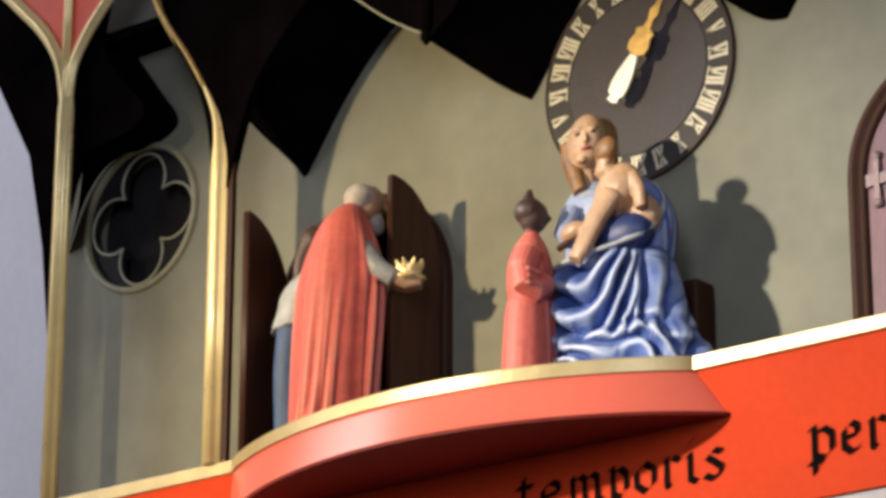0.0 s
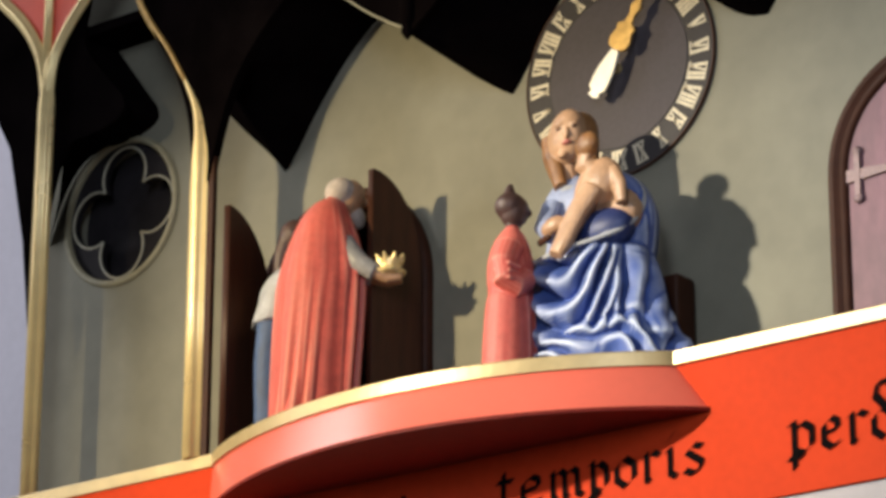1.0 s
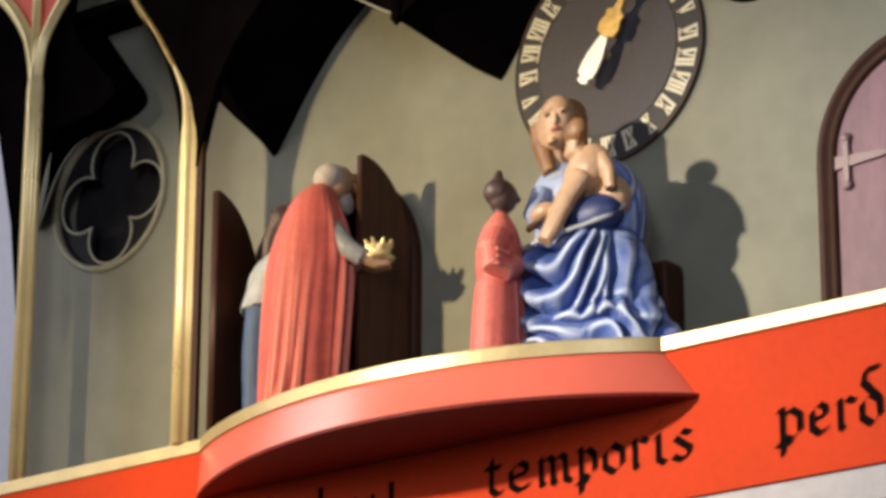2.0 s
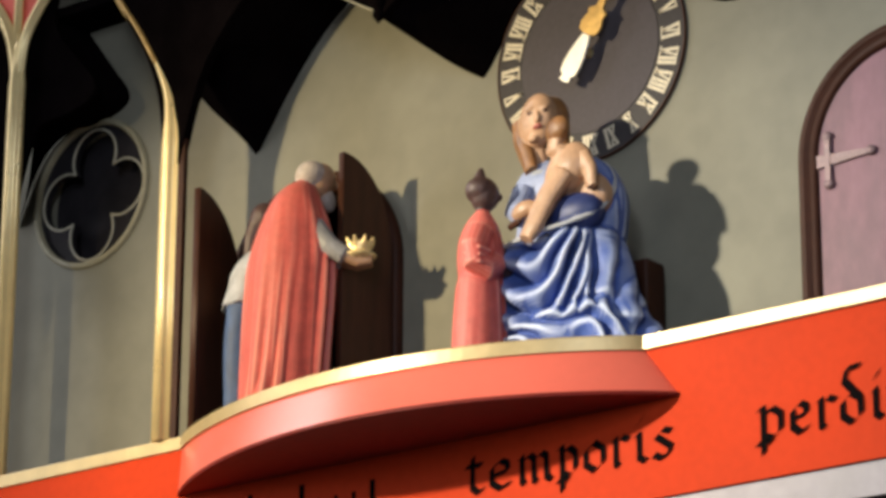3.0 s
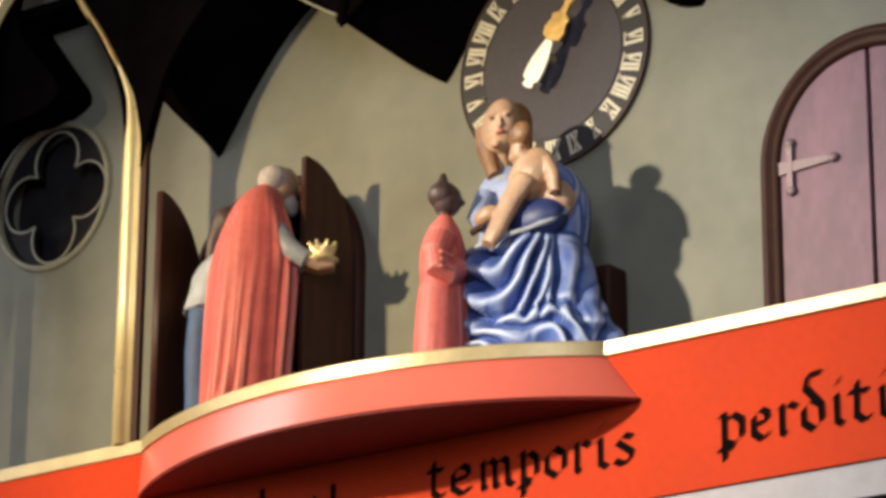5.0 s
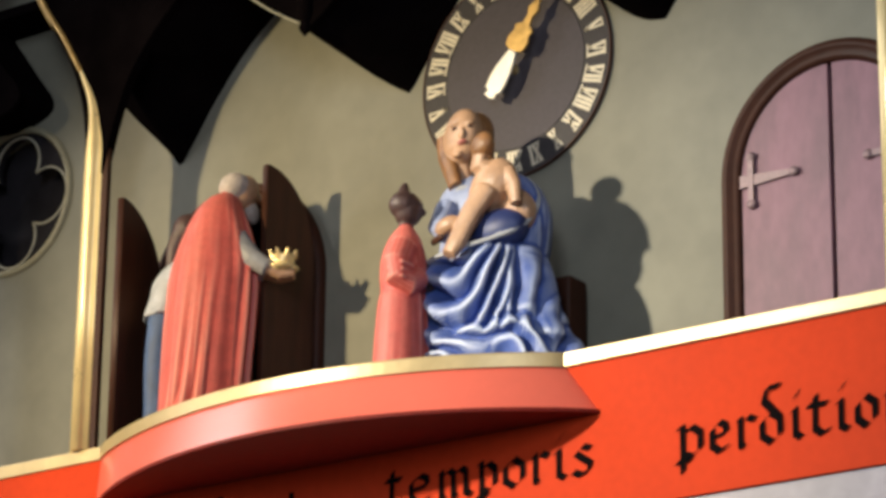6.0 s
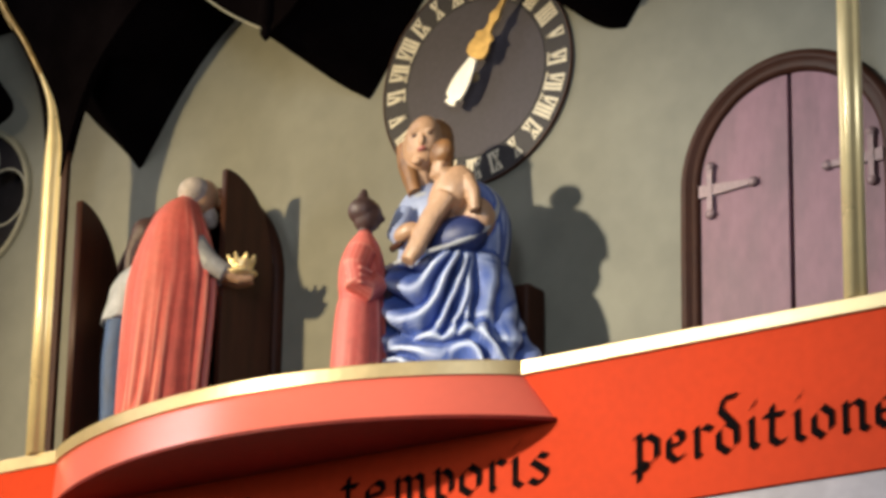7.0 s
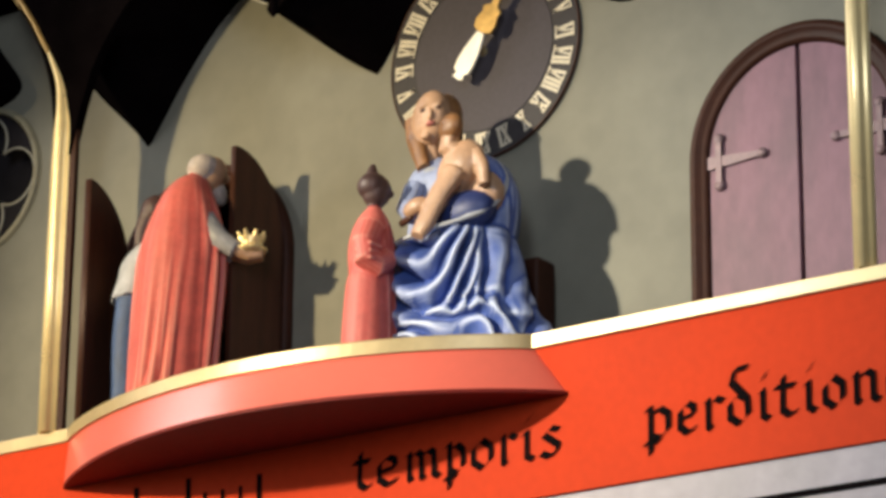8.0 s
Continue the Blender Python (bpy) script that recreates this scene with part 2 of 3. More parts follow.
def door_loop(cx, half, spring, bottom):
    return [(cx - half, bottom)] + [(cx + half, bottom)] + arc(cx, spring, half, 0, 180, 28)


QX, QZ, QR = -2.40, 0.010, 0.285
solid("wall_back", cut([[(-2.86, -1.235), (2.9, -1.235), (2.9, 1.6), (-2.86, 1.6)], door_loop(-DOOR, HALF, SPRING + 0.012, -1.2349), door_loop(DOOR, HALF, SPRING - 0.007, -1.2349),
      arc(QX, QZ, QR, 0, 354, 59)], 0.0, 0.1), M_WALL, "painted grey-green back wall of the clock gallery", "wall", "structure")
solid("side_panel", box(1.70, 2.9, -0.006, -0.0005, -1.235, 1.6, 0), M_PANEL, "pale blue-grey wall strip beside the mauve door", "panel", "structure")
# The inside of the case takes the same near-black shade colour.
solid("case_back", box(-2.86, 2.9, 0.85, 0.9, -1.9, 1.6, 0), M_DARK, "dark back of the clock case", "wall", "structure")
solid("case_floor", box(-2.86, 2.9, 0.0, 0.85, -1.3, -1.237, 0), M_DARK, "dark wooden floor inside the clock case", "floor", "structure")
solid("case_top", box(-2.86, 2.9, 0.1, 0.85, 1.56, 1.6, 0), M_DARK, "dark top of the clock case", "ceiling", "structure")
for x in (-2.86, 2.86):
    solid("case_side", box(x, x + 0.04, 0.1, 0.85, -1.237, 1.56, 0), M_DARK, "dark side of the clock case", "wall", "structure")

# ---------------------------------------------------------------- gallery floor, bulging platform, frieze
FRONT = -0.36
LIP0, LIP1, SOFFIT = -1.245, -1.196, -1.416


def bulge(low=False, grow=0.0, n=64):
    """The balcony's rounded plan from end to end, a little fuller on one side."""
    x0, x1, deep, power, skew = (-1.556, 0.580, 0.410, 0.85, 1.05) if low else (-1.540, 0.450, 0.314, 0.85, 1.05)
    rows = []
    for i in range(n + 1):
        u = 0.5 - 0.5 * math.cos(math.pi * i / n)
        w = u ** skew
        rows.append((x0 + (x1 - x0) * u, FRONT - deep * (4 * w * (1 - w)) ** power - grow))
    return rows


def prism(loop, z0, z1):
    bm = bmesh.new()
    lo, hi = [[bm.verts.new((x, y, z)) for x, y in loop] for z in (z0, z1)]
    bm.faces.new(lo[::-1]), bm.faces.new(hi)
    for i in range(len(loop)):
        j = (i + 1) % len(loop)
        bm.faces.new((lo[i], lo[j], hi[j], hi[i]))
    bmesh.ops.recalc_face_normals(bm, faces=bm.faces)
    return bm


def ribbon(rows, smooth=True):
    """Faces between rows of points that run side by side."""
    bm = bmesh.new()
    made = [[bm.verts.new(p) for p in row] for row in rows]
    for a, b in zip(made, made[1:]):
        for i in range(len(a) - 1):
            bm.faces.new((a[i], a[i + 1], b[i + 1], b[i])).smooth = smooth
    return bm


edge = bulge(grow=-0.02)
solid("gallery_floor", prism([(-2.6, -0.002), (-2.6, FRONT + 0.14), (-1.60, FRONT + 0.02)] + edge + [(2.7, FRONT + 0.02), (2.7, -0.002)], -1.30, -1.235), M_BROWN, "dark wooden walking floor of the figure gallery", "floor", "structure")

balcony = thing("balcony", -0.533, FRONT, SOFFIT, "rounded vermilion balcony with a pale gilded edge", "balcony")
low, top = bulge(True), bulge()
fascia = ribbon([[(x, y, SOFFIT) for x, y in low], [(x, y, LIP0) for x, y in top]])
part("fascia", fascia, M_FASCIA, balcony, "bright vermilion curved fascia")
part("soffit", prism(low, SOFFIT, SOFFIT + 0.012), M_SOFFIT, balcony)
inner, outer = bulge(grow=-0.03), bulge(grow=0.010)
lip = ribbon([[(x, y, LIP0) for x, y in inner], [(x, y, LIP0) for x, y in outer], [(x, y, LIP1 - 0.006) for x, y in outer],
              [(x, y, LIP1) for x, y in bulge(grow=0.004)], [(x, y, LIP1) for x, y in inner], [(x, y, -1.24) for x, y in inner]], False)
part("gilded_edge", lip, M_LIP, balcony, "pale gilded edge strip")

frieze = thing("frieze", 0, FRONT, -1.732, "vermilion frieze with black blackletter inscription", "frieze", kind="structure")
part("panel", cut([[(-2.6, -1.732), (2.75, -1.732), (2.75, LIP0), (-2.6, LIP0)]], FRONT, FRONT + 0.05), M_RED, frieze)
part("gilded_edge", box(-2.6, -1.465, FRONT - 0.008, FRONT + 0.03, LIP0, LIP1, 0.004), M_LIP, frieze, "pale gilded edge strip")
part("gilded_edge", box(0.446, 2.75, FRONT - 0.012, FRONT + 0.03, LIP0, LIP1, 0.004), M_LIP, frieze, "pale gilded edge strip")

solid("lower_panel", cut([[(-2.6, -3.2), (2.75, -3.2), (2.75, -1.734), (-2.6, -1.734)]], FRONT + 0.012, FRONT + 0.06), M_MARBLE, "grey-lilac marbled panel under the red frieze", "panel", "structure")
solid("trim", box(1.17, 2.75, FRONT + 0.006, FRONT + 0.02, -1.862, -1.842, 0.002), M_BLACK, "thin black line on the marbled panel", "trim", "structure")

# lettering: strokes of a broad pen held at 45 degrees
GLYPHS = {
    "t": (0.62, [[(.24, 1.32), (.22, .2), (.38, 0), (.56, .12)], [(.06, 1.0), (.5, 1.0)]]),
    "e": (0.76, [[(.18, .5), (.56, .62), (.54, .88), (.38, 1.0), (.15, .78), (.15, .22), (.36, 0), (.62, .16)]]),
    "m": (1.26, [[(.1, .92), (.2, 1.0), (.2, .08), (.28, 0)], [(.2, .8), (.46, 1.0), (.58, .86), (.58, .08), (.66, 0)], [(.58, .8), (.84, 1.0), (.98, .86), (.98, .12), (1.12, 0)]]),
    "n": (0.88, [[(.1, .92), (.2, 1.0), (.2, .08), (.28, 0)], [(.2, .8), (.48, 1.0), (.62, .86), (.62, .12), (.76, 0)]]),
    "p": (0.86, [[(.08, 1.0), (.22, 1.08), (.22, -.5)], [(.22, .84), (.48, 1.0), (.68, .78), (.68, .24), (.44, 0), (.22, .1)], [(.06, -.16), (.44, -.1)]]),
    "o": (0.84, [[(.4, 1.0), (.14, .74), (.14, .26), (.4, 0), (.66, .26), (.66, .74), (.4, 1.0)]]),
    "r": (0.64, [[(.1, .92), (.2, 1.0), (.2, .08), (.28, 0)], [(.2, .78), (.4, 1.0), (.58, .88)]]),
    "i": (0.46, [[(.1, .92), (.2, 1.0), (.2, .14), (.34, 0)], [(.18, 1.34), (.32, 1.6)]]),
    "s": (0.74, [[(.6, .9), (.36, 1.0), (.16, .78), (.6, .36), (.54, .12), (.32, 0), (.1, .14)]]),
    "d": (0.86, [[(.62, .8), (.4, 1.0), (.14, .74), (.14, .26), (.4, 0), (.66, .26), (.64, .8), (.2, 1.45), (.3, 1.85), (.66, 1.9)]]),
}


def lettering(word, places, base, height):
    """A black painted word on the frieze."""
    bm = bmesh.new()
    nx, nz = 0.0100, 0.0085
    y = FRONT - 0.004
    for c, x, beyond in zip(word, places, places[1:]):
        sx = (beyond - x) / GLYPHS[c][0]
        for k, stroke in enumerate(GLYPHS[c][1]):
            pts = [(x + a * sx, base + b * height) for a, b in stroke]
            for s, ((ax, az), (bx, bz)) in enumerate(zip(pts, pts[1:])):
                loop = [(ax - nx, az - nz), (ax + nx, az + nz), (bx + nx, bz + nz), (bx - nx, bz - nz)]
                area = sum(p[0] * q[1] - q[0] * p[1] for p, q in zip(loop, loop[1:] + loop[:1]))
                if abs(area) < 1e-7:
                    loop = [(ax - nx * .3, az), (ax + nx * .3, az), (bx + nx * .3, bz), (bx - nx * .3, bz)]
                front = [bm.verts.new((px, y - 0.0003 * s - 0.0012 * k, pz)) for px, pz in loop]
                bm.faces.new(front)
    bmesh.ops.recalc_face_normals(bm, faces=bm.faces)
    return bm


part("lettering", lettering("temporis", (-0.272, -0.182, -0.062, 0.098, 0.198, 0.308, 0.390, 0.468, 0.562), -1.607, 0.092), M_BLACK, frieze, "black painted word temporis")
part("lettering", lettering("perditione", (0.856, 0.974, 1.066, 1.152, 1.258, 1.320, 1.412, 1.482, 1.578, 1.694, 1.790), -1.609, 0.092), M_BLACK, frieze, "black painted word perditione")
bars = bmesh.new()
for i, (w, h) in enumerate(((.022, .15), (.016, .09), (.016, .09), (.022, .15), (.016, .09), (.016, .09), (.016, .09), (.022, .12))):
    x = -1.22 + 0.078 * i
    vs = [bars.verts.new((px, FRONT - 0.004, pz)) for px, pz in ((x, -1.612), (x + w, -1.612), (x + w, -1.612 + h), (x, -1.612 + h))]
    bars.faces.new(vs)
part("lettering", bars, M_BLACK, frieze, "black illegible word in shade")

# ---------------------------------------------------------------- doors
def door_frame(parent, cx, spring):
    rings = []
    for grow, y in ((-0.004, 0.06), (-0.004, -0.018), (0.012, -0.030), (0.030, -0.022), (0.036, -0.034), (0.058, -0.034), (0.070, -0.018), (0.072, 0.001)):
        h = HALF + grow
        rings.append([(cx - h, y, GALLERY)] + [(x, y, z) for x, z in arc(cx, spring, h, 180, 0, 32)] + [(cx + h, y, GALLERY)])
    bm = ribbon(rings)
    part("door_frame", bm, M_FRAME, parent, "dark brown moulded arched frame")


def leaf_loop(side, gap=0.004):
    """Half of the arched door; the hinge stands at 0, the meeting edge at side * HALF."""
    h = HALF - gap - 0.004
    pts = [(0.004, GALLERY + 0.004), (h, GALLERY + 0.004)] + [(HALF - gap - (HALF - 0.004 - gap) * math.sin(radians(a)), SPRING + (HALF - 0.006) * math.cos(radians(a))) for a in range(0, 91, 5)]
    pts = pts[:2] + [(h, SPRING + HALF - 0.007)] + pts[3:]
    return [(side * x, z) for x, z in pts]


def strap_hinge(z, side):
    """A wrought strap hinge with a cross bar and round ends, its face at y = -0.02."""
    bm = bmesh.new()
    s = side
    for x0, z0, x1, z1, w in ((0.004, z, 0.20, z + 0.0, 0.013), (0.045, z - 0.075, 0.045, z + 0.075, 0.010)):
        if x0 == x1:
            a = [(x0 - w, z0), (x0 + w, z0), (x0 + w * 1.0, z1), (x0 - w, z1)]
        else:
            a = [(x0, z0 - w * 1.7), (x1, z1 - w * 0.7), (x1, z1 + w * 0.7), (x0, z0 + w * 1.7)]
        me = [bm.verts.new((s * p, y, q)) for y in ((-0.014, -0.026) if x0 != x1 else (-0.014, -0.0285)) for p, q in a]
        for f in ((0, 1, 2, 3), (7, 6, 5, 4), (0, 4, 5, 1), (1, 5, 6, 2), (2, 6, 7, 3), (3, 7, 4, 0)):
            bm.faces.new([me[i] for i in f])
    for x, q in ((0.205, z), (0.045, z - 0.082), (0.045, z + 0.082)):
        add_ball(bm, (s * x, -0.022, q), (0.019, 0.010, 0.017))
    bmesh.ops.recalc_face_normals(bm, faces=bm.faces)
    return bm


def door_leaf(parent, hinge_x, side, angle, paint, hinges, hinge_y=0.0, wide=1.0, tall=1.0):
    turn = Matrix.Translation((hinge_x, hinge_y, GALLERY * (1 - tall))) @ Matrix.Rotation(radians(angle), 4, "Z") @ Matrix.Diagonal((wide, 1, tall, 1))
    me = cut([leaf_loop(side)], -0.014, 0.014, 0.002)
    me.transform(turn)
    leaf = part("door_leaf", me, paint, parent)
    for z in hinges:
        bm = strap_hinge(z, side)
        bm.transform(turn)
        part("hinge", bm, M_IRON, leaf, "pinkish wrought strap hinge")


left_door = thing("door_1", -DOOR, 0, GALLERY, "open arched double door of dark brown wood", "door", kind="structure")
door_frame(left_door, -DOOR, SPRING + 0.012)
door_leaf(left_door, -DOOR + HALF + 0.04, -1, 80, M_BROWN, (), -0.04, 0.70, 1.020)
door_leaf(left_door, -DOOR - HALF + 0.01, 1, -80, M_BROWN, (), -0.05, 0.90, 1.000)
right_door = thing("door_2", DOOR, 0, GALLERY, "closed arched double door painted mauve with iron strap hinges", "door", kind="structure")
door_frame(right_door, DOOR, SPRING - 0.007)
door_leaf(right_door, DOOR - HALF, 1, 0, M_MAUVE, (-0.605,), tall=0.992)
door_leaf(right_door, DOOR + HALF, -1, 0, M_MAUVE, (-0.605,), tall=0.992)

# ---------------------------------------------------------------- quatrefoil
quatrefoil = thing("quatrefoil_window", QX, 0, QZ - QR, "round quatrefoil opening with pale moulded rim, dark behind", "window")
rim = ribbon([[(x, y, z) for x, z in arc(QX, QZ, QR + g, 0, 360, 60)] for g, y in ((0.004, 0.03), (-0.004, -0.010), (0.010, -0.018), (0.022, -0.010), (0.024, 0.001))])
part("rim", rim, M_RIM, quatrefoil, "pale grey-green round moulding")
foil = []
d, r = 0.155, 0.115
for q in range(4):
    c = 90 * q
    cx, cz = QX + d * math.cos(radians(c)), QZ + d * math.sin(radians(c))
    foil += arc(cx, cz, r, c - 117, c + 117, 22)
part("tracery", cut([arc(QX, QZ, QR + 0.003, 0, 354, 59), foil], 0.012, 0.05, 0.003), M_GLASS, quatrefoil, "dark pierced tracery plate")
bm = bmesh.new()
add_tube(bm, [(x, 0.010, z) for x, z in foil] + [(foil[0][0], 0.010, foil[0][1])], 0.0055, 8)
part("foil_moulding", bm, M_STONEGREY, quatrefoil, "thin pale bead round the lobes")
part("backing", cut([arc(QX, QZ, QR + 0.01, 0, 354, 59)], 0.10, 0.11), M_GLASS, quatrefoil)

# ---------------------------------------------------------------- dial
dial = thing("clock_dial", 0, 0, -0.40, "dark grey round dial with ivory roman numerals", "clock")
part("plate", cut([arc(0, 0, 0.396, 0, 356, 89)], -0.012, -0.002, 0.001), M_DIALRING, dial)
part("inner_disc", cut([arc(0, 0, 0.290, 0, 356, 89)], -0.0145, -0.012, 0.0005), M_DIAL, dial)
part("rim", ribbon([[(x, y, z) for x, z in arc(0, 0, q, 0, 360, 96)] for q, y in ((0.394, -0.011), (0.395, -0.0150), (0.399, -0.0150), (0.400, -0.012), (0.400, 0.001))]), M_BROWN, dial, "thin dark rim")


def numeral(text, angle):
    """A roman numeral of bars with serifs, its foot towards the dial's centre."""
    bm = bmesh.new()
    tall, wide = 0.036, {"I": 0.0155, "V": 0.034, "X": 0.034}
    total = sum(wide[c] for c in text)
    x = -total / 2

    def bar(x0, z0, x1, z1, w):
        vs = [bm.verts.new((p, -0.0145, q)) for p, q in ((x0 - w, z0), (x0 + w, z0), (x1 + w, z1), (x1 - w, z1))]
        bm.faces.new(vs)
    for c in text:
        w = wide[c]
        m = x + w / 2
        if c == "I":
            bar(m, -tall, m, tall, 0.0062)
        elif c == "V":
            bar(m, -tall, m - w * 0.36, tall, 0.0062)
            bar(m, -tall, m + w * 0.36, tall, 0.0040)
        else:
            bar(m + w * 0.34, -tall, m - w * 0.34, tall, 0.0062)
            bar(m - w * 0.34, -tall, m + w * 0.34, tall, 0.0040)
        x += w
    for z in (-tall, tall):
        if z > 0 or "V" not in text or len(text) > 1:
            bar(-total / 2 + 0.002, z - 0.003, -total / 2 + 0.002, z + 0.003, 0.001)
            vs = [bm.verts.new((p, -0.0148, q)) for p, q in ((-total / 2, z - 0.003), (total / 2, z - 0.003), (total / 2, z + 0.003), (-total / 2, z + 0.003))]
            bm.faces.new(vs)
    bmesh.ops.recalc_face_normals(bm, faces=bm.faces)
    bm.transform(Matrix.Rotation(radians(angle), 4, "Y") @ Matrix.Translation((0, 0, 0.340)))
    for f in bm.faces:
        if f.normal.y > 0:
            f.normal_flip()
    return bm


ROMAN = ("XII", "I", "II", "III", "IIII", "V", "VI", "VII", "VIII", "IX", "X", "XI")
for k in range(24):
    part("numeral", numeral(ROMAN[k % 12], 15 * k), M_NUM, dial, "ivory roman numeral")
hand = bmesh.new()
prof = [(-0.128, 0.000), (-0.122, 0.022), (-0.105, 0.016), (-0.095, 0.030), (-0.06, 0.033), (-0.02, 0.030), (0.03, 0.020), (0.055, 0.014), (0.065, 0.034), (0.095, 0.040), (0.125, 0.030), (0.145, 0.036),
        (0.16, 0.014), (0.19, 0.010), (0.22, 0.020), (0.245, 0.010), (0.30, 0.006), (0.335, 0.000)]
for name, piece, paint, words in (("clock_hand", prof[7:], M_HANDGOLD, "gilded pierced hand"), ("hand_tail", prof[:8], M_TAIL_GLARE, "gilded leaf-shaped tail with glare painted pale")):
    loop = [(1.2 * w, s) for s, w in piece] + [(-1.2 * w, s) for s, w in reversed(piece) if w > 0]
    me = cut([loop], -0.074, -0.064, 0.002)
    me.transform(Matrix.Rotation(radians(33), 4, "Y"))
    part(name, me, paint, dial, words)
bm = bmesh.new()
bmesh.ops.create_cone(bm, cap_ends=True, segments=20, radius1=0.018, radius2=0.014, depth=0.066, matrix=Matrix.Translation((0, -0.0385, 0)) @ Matrix.Rotation(radians(90), 4, "X"))
part("arbor", bm, M_GOLD, dial)

# ---------------------------------------------------------------- gilded posts and canopy
def post_profile(w):
    pts = []
    for cx, cy, r, a0, a1 in ((-0.33, 0.0, 0.17, 90, 270), (0.0, -0.16, 0.24, 200, 340), (0.33, 0.0, 0.17, -90, 90)):
        pts += [((cx + r * math.cos(radians(a0 + (a1 - a0) * i / 8))) * w, (cy + r * math.sin(radians(a0 + (a1 - a0) * i / 8))) * w) for i in range(9)]
    return pts


def sweep(path, w, taper=1.0, start=0.0):
    """The post's moulded profile along a path in the front plane."""
    bm = bmesh.new()
    prof = post_profile(w)
    rings = []
    for i, (x, z) in enumerate(path):
        a, b = path[max(0, i - 1)], path[min(len(path) - 1, i + 1)]
        d = Vector((b[0] - a[0], 0, b[1] - a[1])).normalized()
        side = Vector((d.z, 0, -d.x))
        k = 1 + (taper - 1) * min(1, max(0, (z - start) / (path[-1][1] - start)))
        rings.append([bm.verts.new(Vector((x, FRONT + 0.01, z)) + side * p * k + Vector((0, q * k, 0))) for p, q in prof])
    n = len(prof)
    for a, b in zip(rings, rings[1:]):
        for k in range(n):
            bm.faces.new((a[k], a[(k + 1) % n], b[(k + 1) % n], b[k])).smooth = True
    bm.faces.new(rings[0]), bm.faces.new(rings[-1][::-1])
    bmesh.ops.recalc_face_normals(bm, faces=bm.faces)
    return bm


def bend(points, n=20):
    return [tuple(spline_at(points, i / n * (len(points) - 1))) for i in range(n + 1)]


POST_L, POST_M, POST_R = -2.482, -1.648, 1.642
def set_back(source):
    source.transform(BACK)
    return source


BACK = Matrix.Translation((-0.094, 0.09, 0.041))     # this post stands a little farther back
post = thing("gilded_post", POST_L - 0.094, FRONT + 0.09, GALLERY, "slender gilded moulded post with forked arch ribs", "post", "gilded posts")
part("shaft", set_back(sweep([(POST_L, GALLERY - 0.041), (POST_L, 0.38), (POST_L, 0.42), (POST_L, 0.47), (POST_L, 0.53), (POST_L, 0.60)], 0.085, 0.40, 0.38)), M_GOLD, post)
part("arch_rib", set_back(sweep(bend([(POST_L + 0.008, 0.42), (-2.455, 0.56), (-2.385, 0.68), (-2.275, 0.80), (-2.10, 0.97), (-1.99, 1.2)]), 0.055)), M_GOLD, post)
part("arch_rib", set_back(sweep(bend([(POST_L - 0.008, 0.42), (-2.53, 0.60), (-2.63, 0.76), (-2.78, 0.91), (-2.95, 1.08), (-3.05, 1.25)]), 0.055)), M_GOLD, post)
part("mullion", set_back(sweep([(POST_L - 0.012, 0.5), (POST_L - 0.012, 1.3)], 0.045)), M_GOLD, post)
part("spandrel", set_back(cut([bend([(-2.482, 0.52), (-2.44, 0.60), (-2.385, 0.69), (-2.275, 0.81), (-2.10, 0.99), (-1.99, 1.3)]) + [(-3.05, 1.3)] + bend([(-2.95, 1.10), (-2.78, 0.92), (-2.63, 0.77), (-2.53, 0.61)])], FRONT + 0.016, FRONT + 0.04)), M_SPANDREL, post, "red painted spandrel")
post = thing("gilded_post", POST_M, FRONT, LIP1, "slender gilded moulded post beside the rounded balcony", "post", "gilded posts")
part("shaft", sweep([(POST_M, LIP1), (POST_M, -0.6)] + bend([(POST_M, -0.16), (POST_M, 0.0), (-1.668, 0.14), (-1.722, 0.26), (-1.785, 0.37)], 30), 0.098, 0.26, -0.05), M_GOLD, post)
# Added strip; its dark brown carries the reveal and its shadow line.
part("reveal_shade", box(-1.606, -1.574, FRONT - 0.002, FRONT + 0.02, GALLERY, -0.05, 0.003), M_FRAME, post, "dark brown strip beside the gilding")
# Duller gold puts the canopy's shade on the upper rib.
part("arch_rib", sweep(bend([(-1.735, 0.285), (-1.775, 0.35), (-1.83, 0.44), (-1.96, 0.63), (-2.08, 0.88)]), 0.050), M_HANDGOLD, post, "gilt arch rib with canopy shade in its dull colour")
post = thing("gilded_post", POST_R, FRONT, LIP1, "slender gilded moulded post before the mauve door", "post", "gilded posts")
part("shaft", sweep([(POST_R, LIP1), (POST_R, 0.2)], 0.078), M_GOLD, post)

canopy = thing("canopy", 0, FRONT, 0.0, "dark gothic canopy of pointed arches with hanging pendants", "canopy", kind="structure")
under = [(-1.60, -0.15)] + bend([(-1.60, -0.15), (-1.575, -0.06), (-1.541, 0.062), (-1.478, 0.218), (-1.349, 0.38), (-1.194, 0.513), (-1.14, 0.535)], 14)
under += bend([(-1.14, 0.535), (-1.03, 0.475), (-0.859, 0.345), (-0.74, 0.26), (-0.640, 0.185)], 14)[1:]
for a, b in ((-0.640, 0.44), (0.44, 1.60)):
    w = b - a
    under += bend([(a, 0.195), (a + 0.10 * w, 0.27), (a + 0.22 * w, 0.43), (a + 0.36 * w, 0.56), (a + 0.46 * w, 0.60)], 12)[1:]
    under += bend([(a + 0.46 * w, 0.60), (a + 0.60 * w, 0.47), (a + 0.78 * w, 0.32), (a + 0.92 * w, 0.24), (b, 0.195)], 12)[1:]
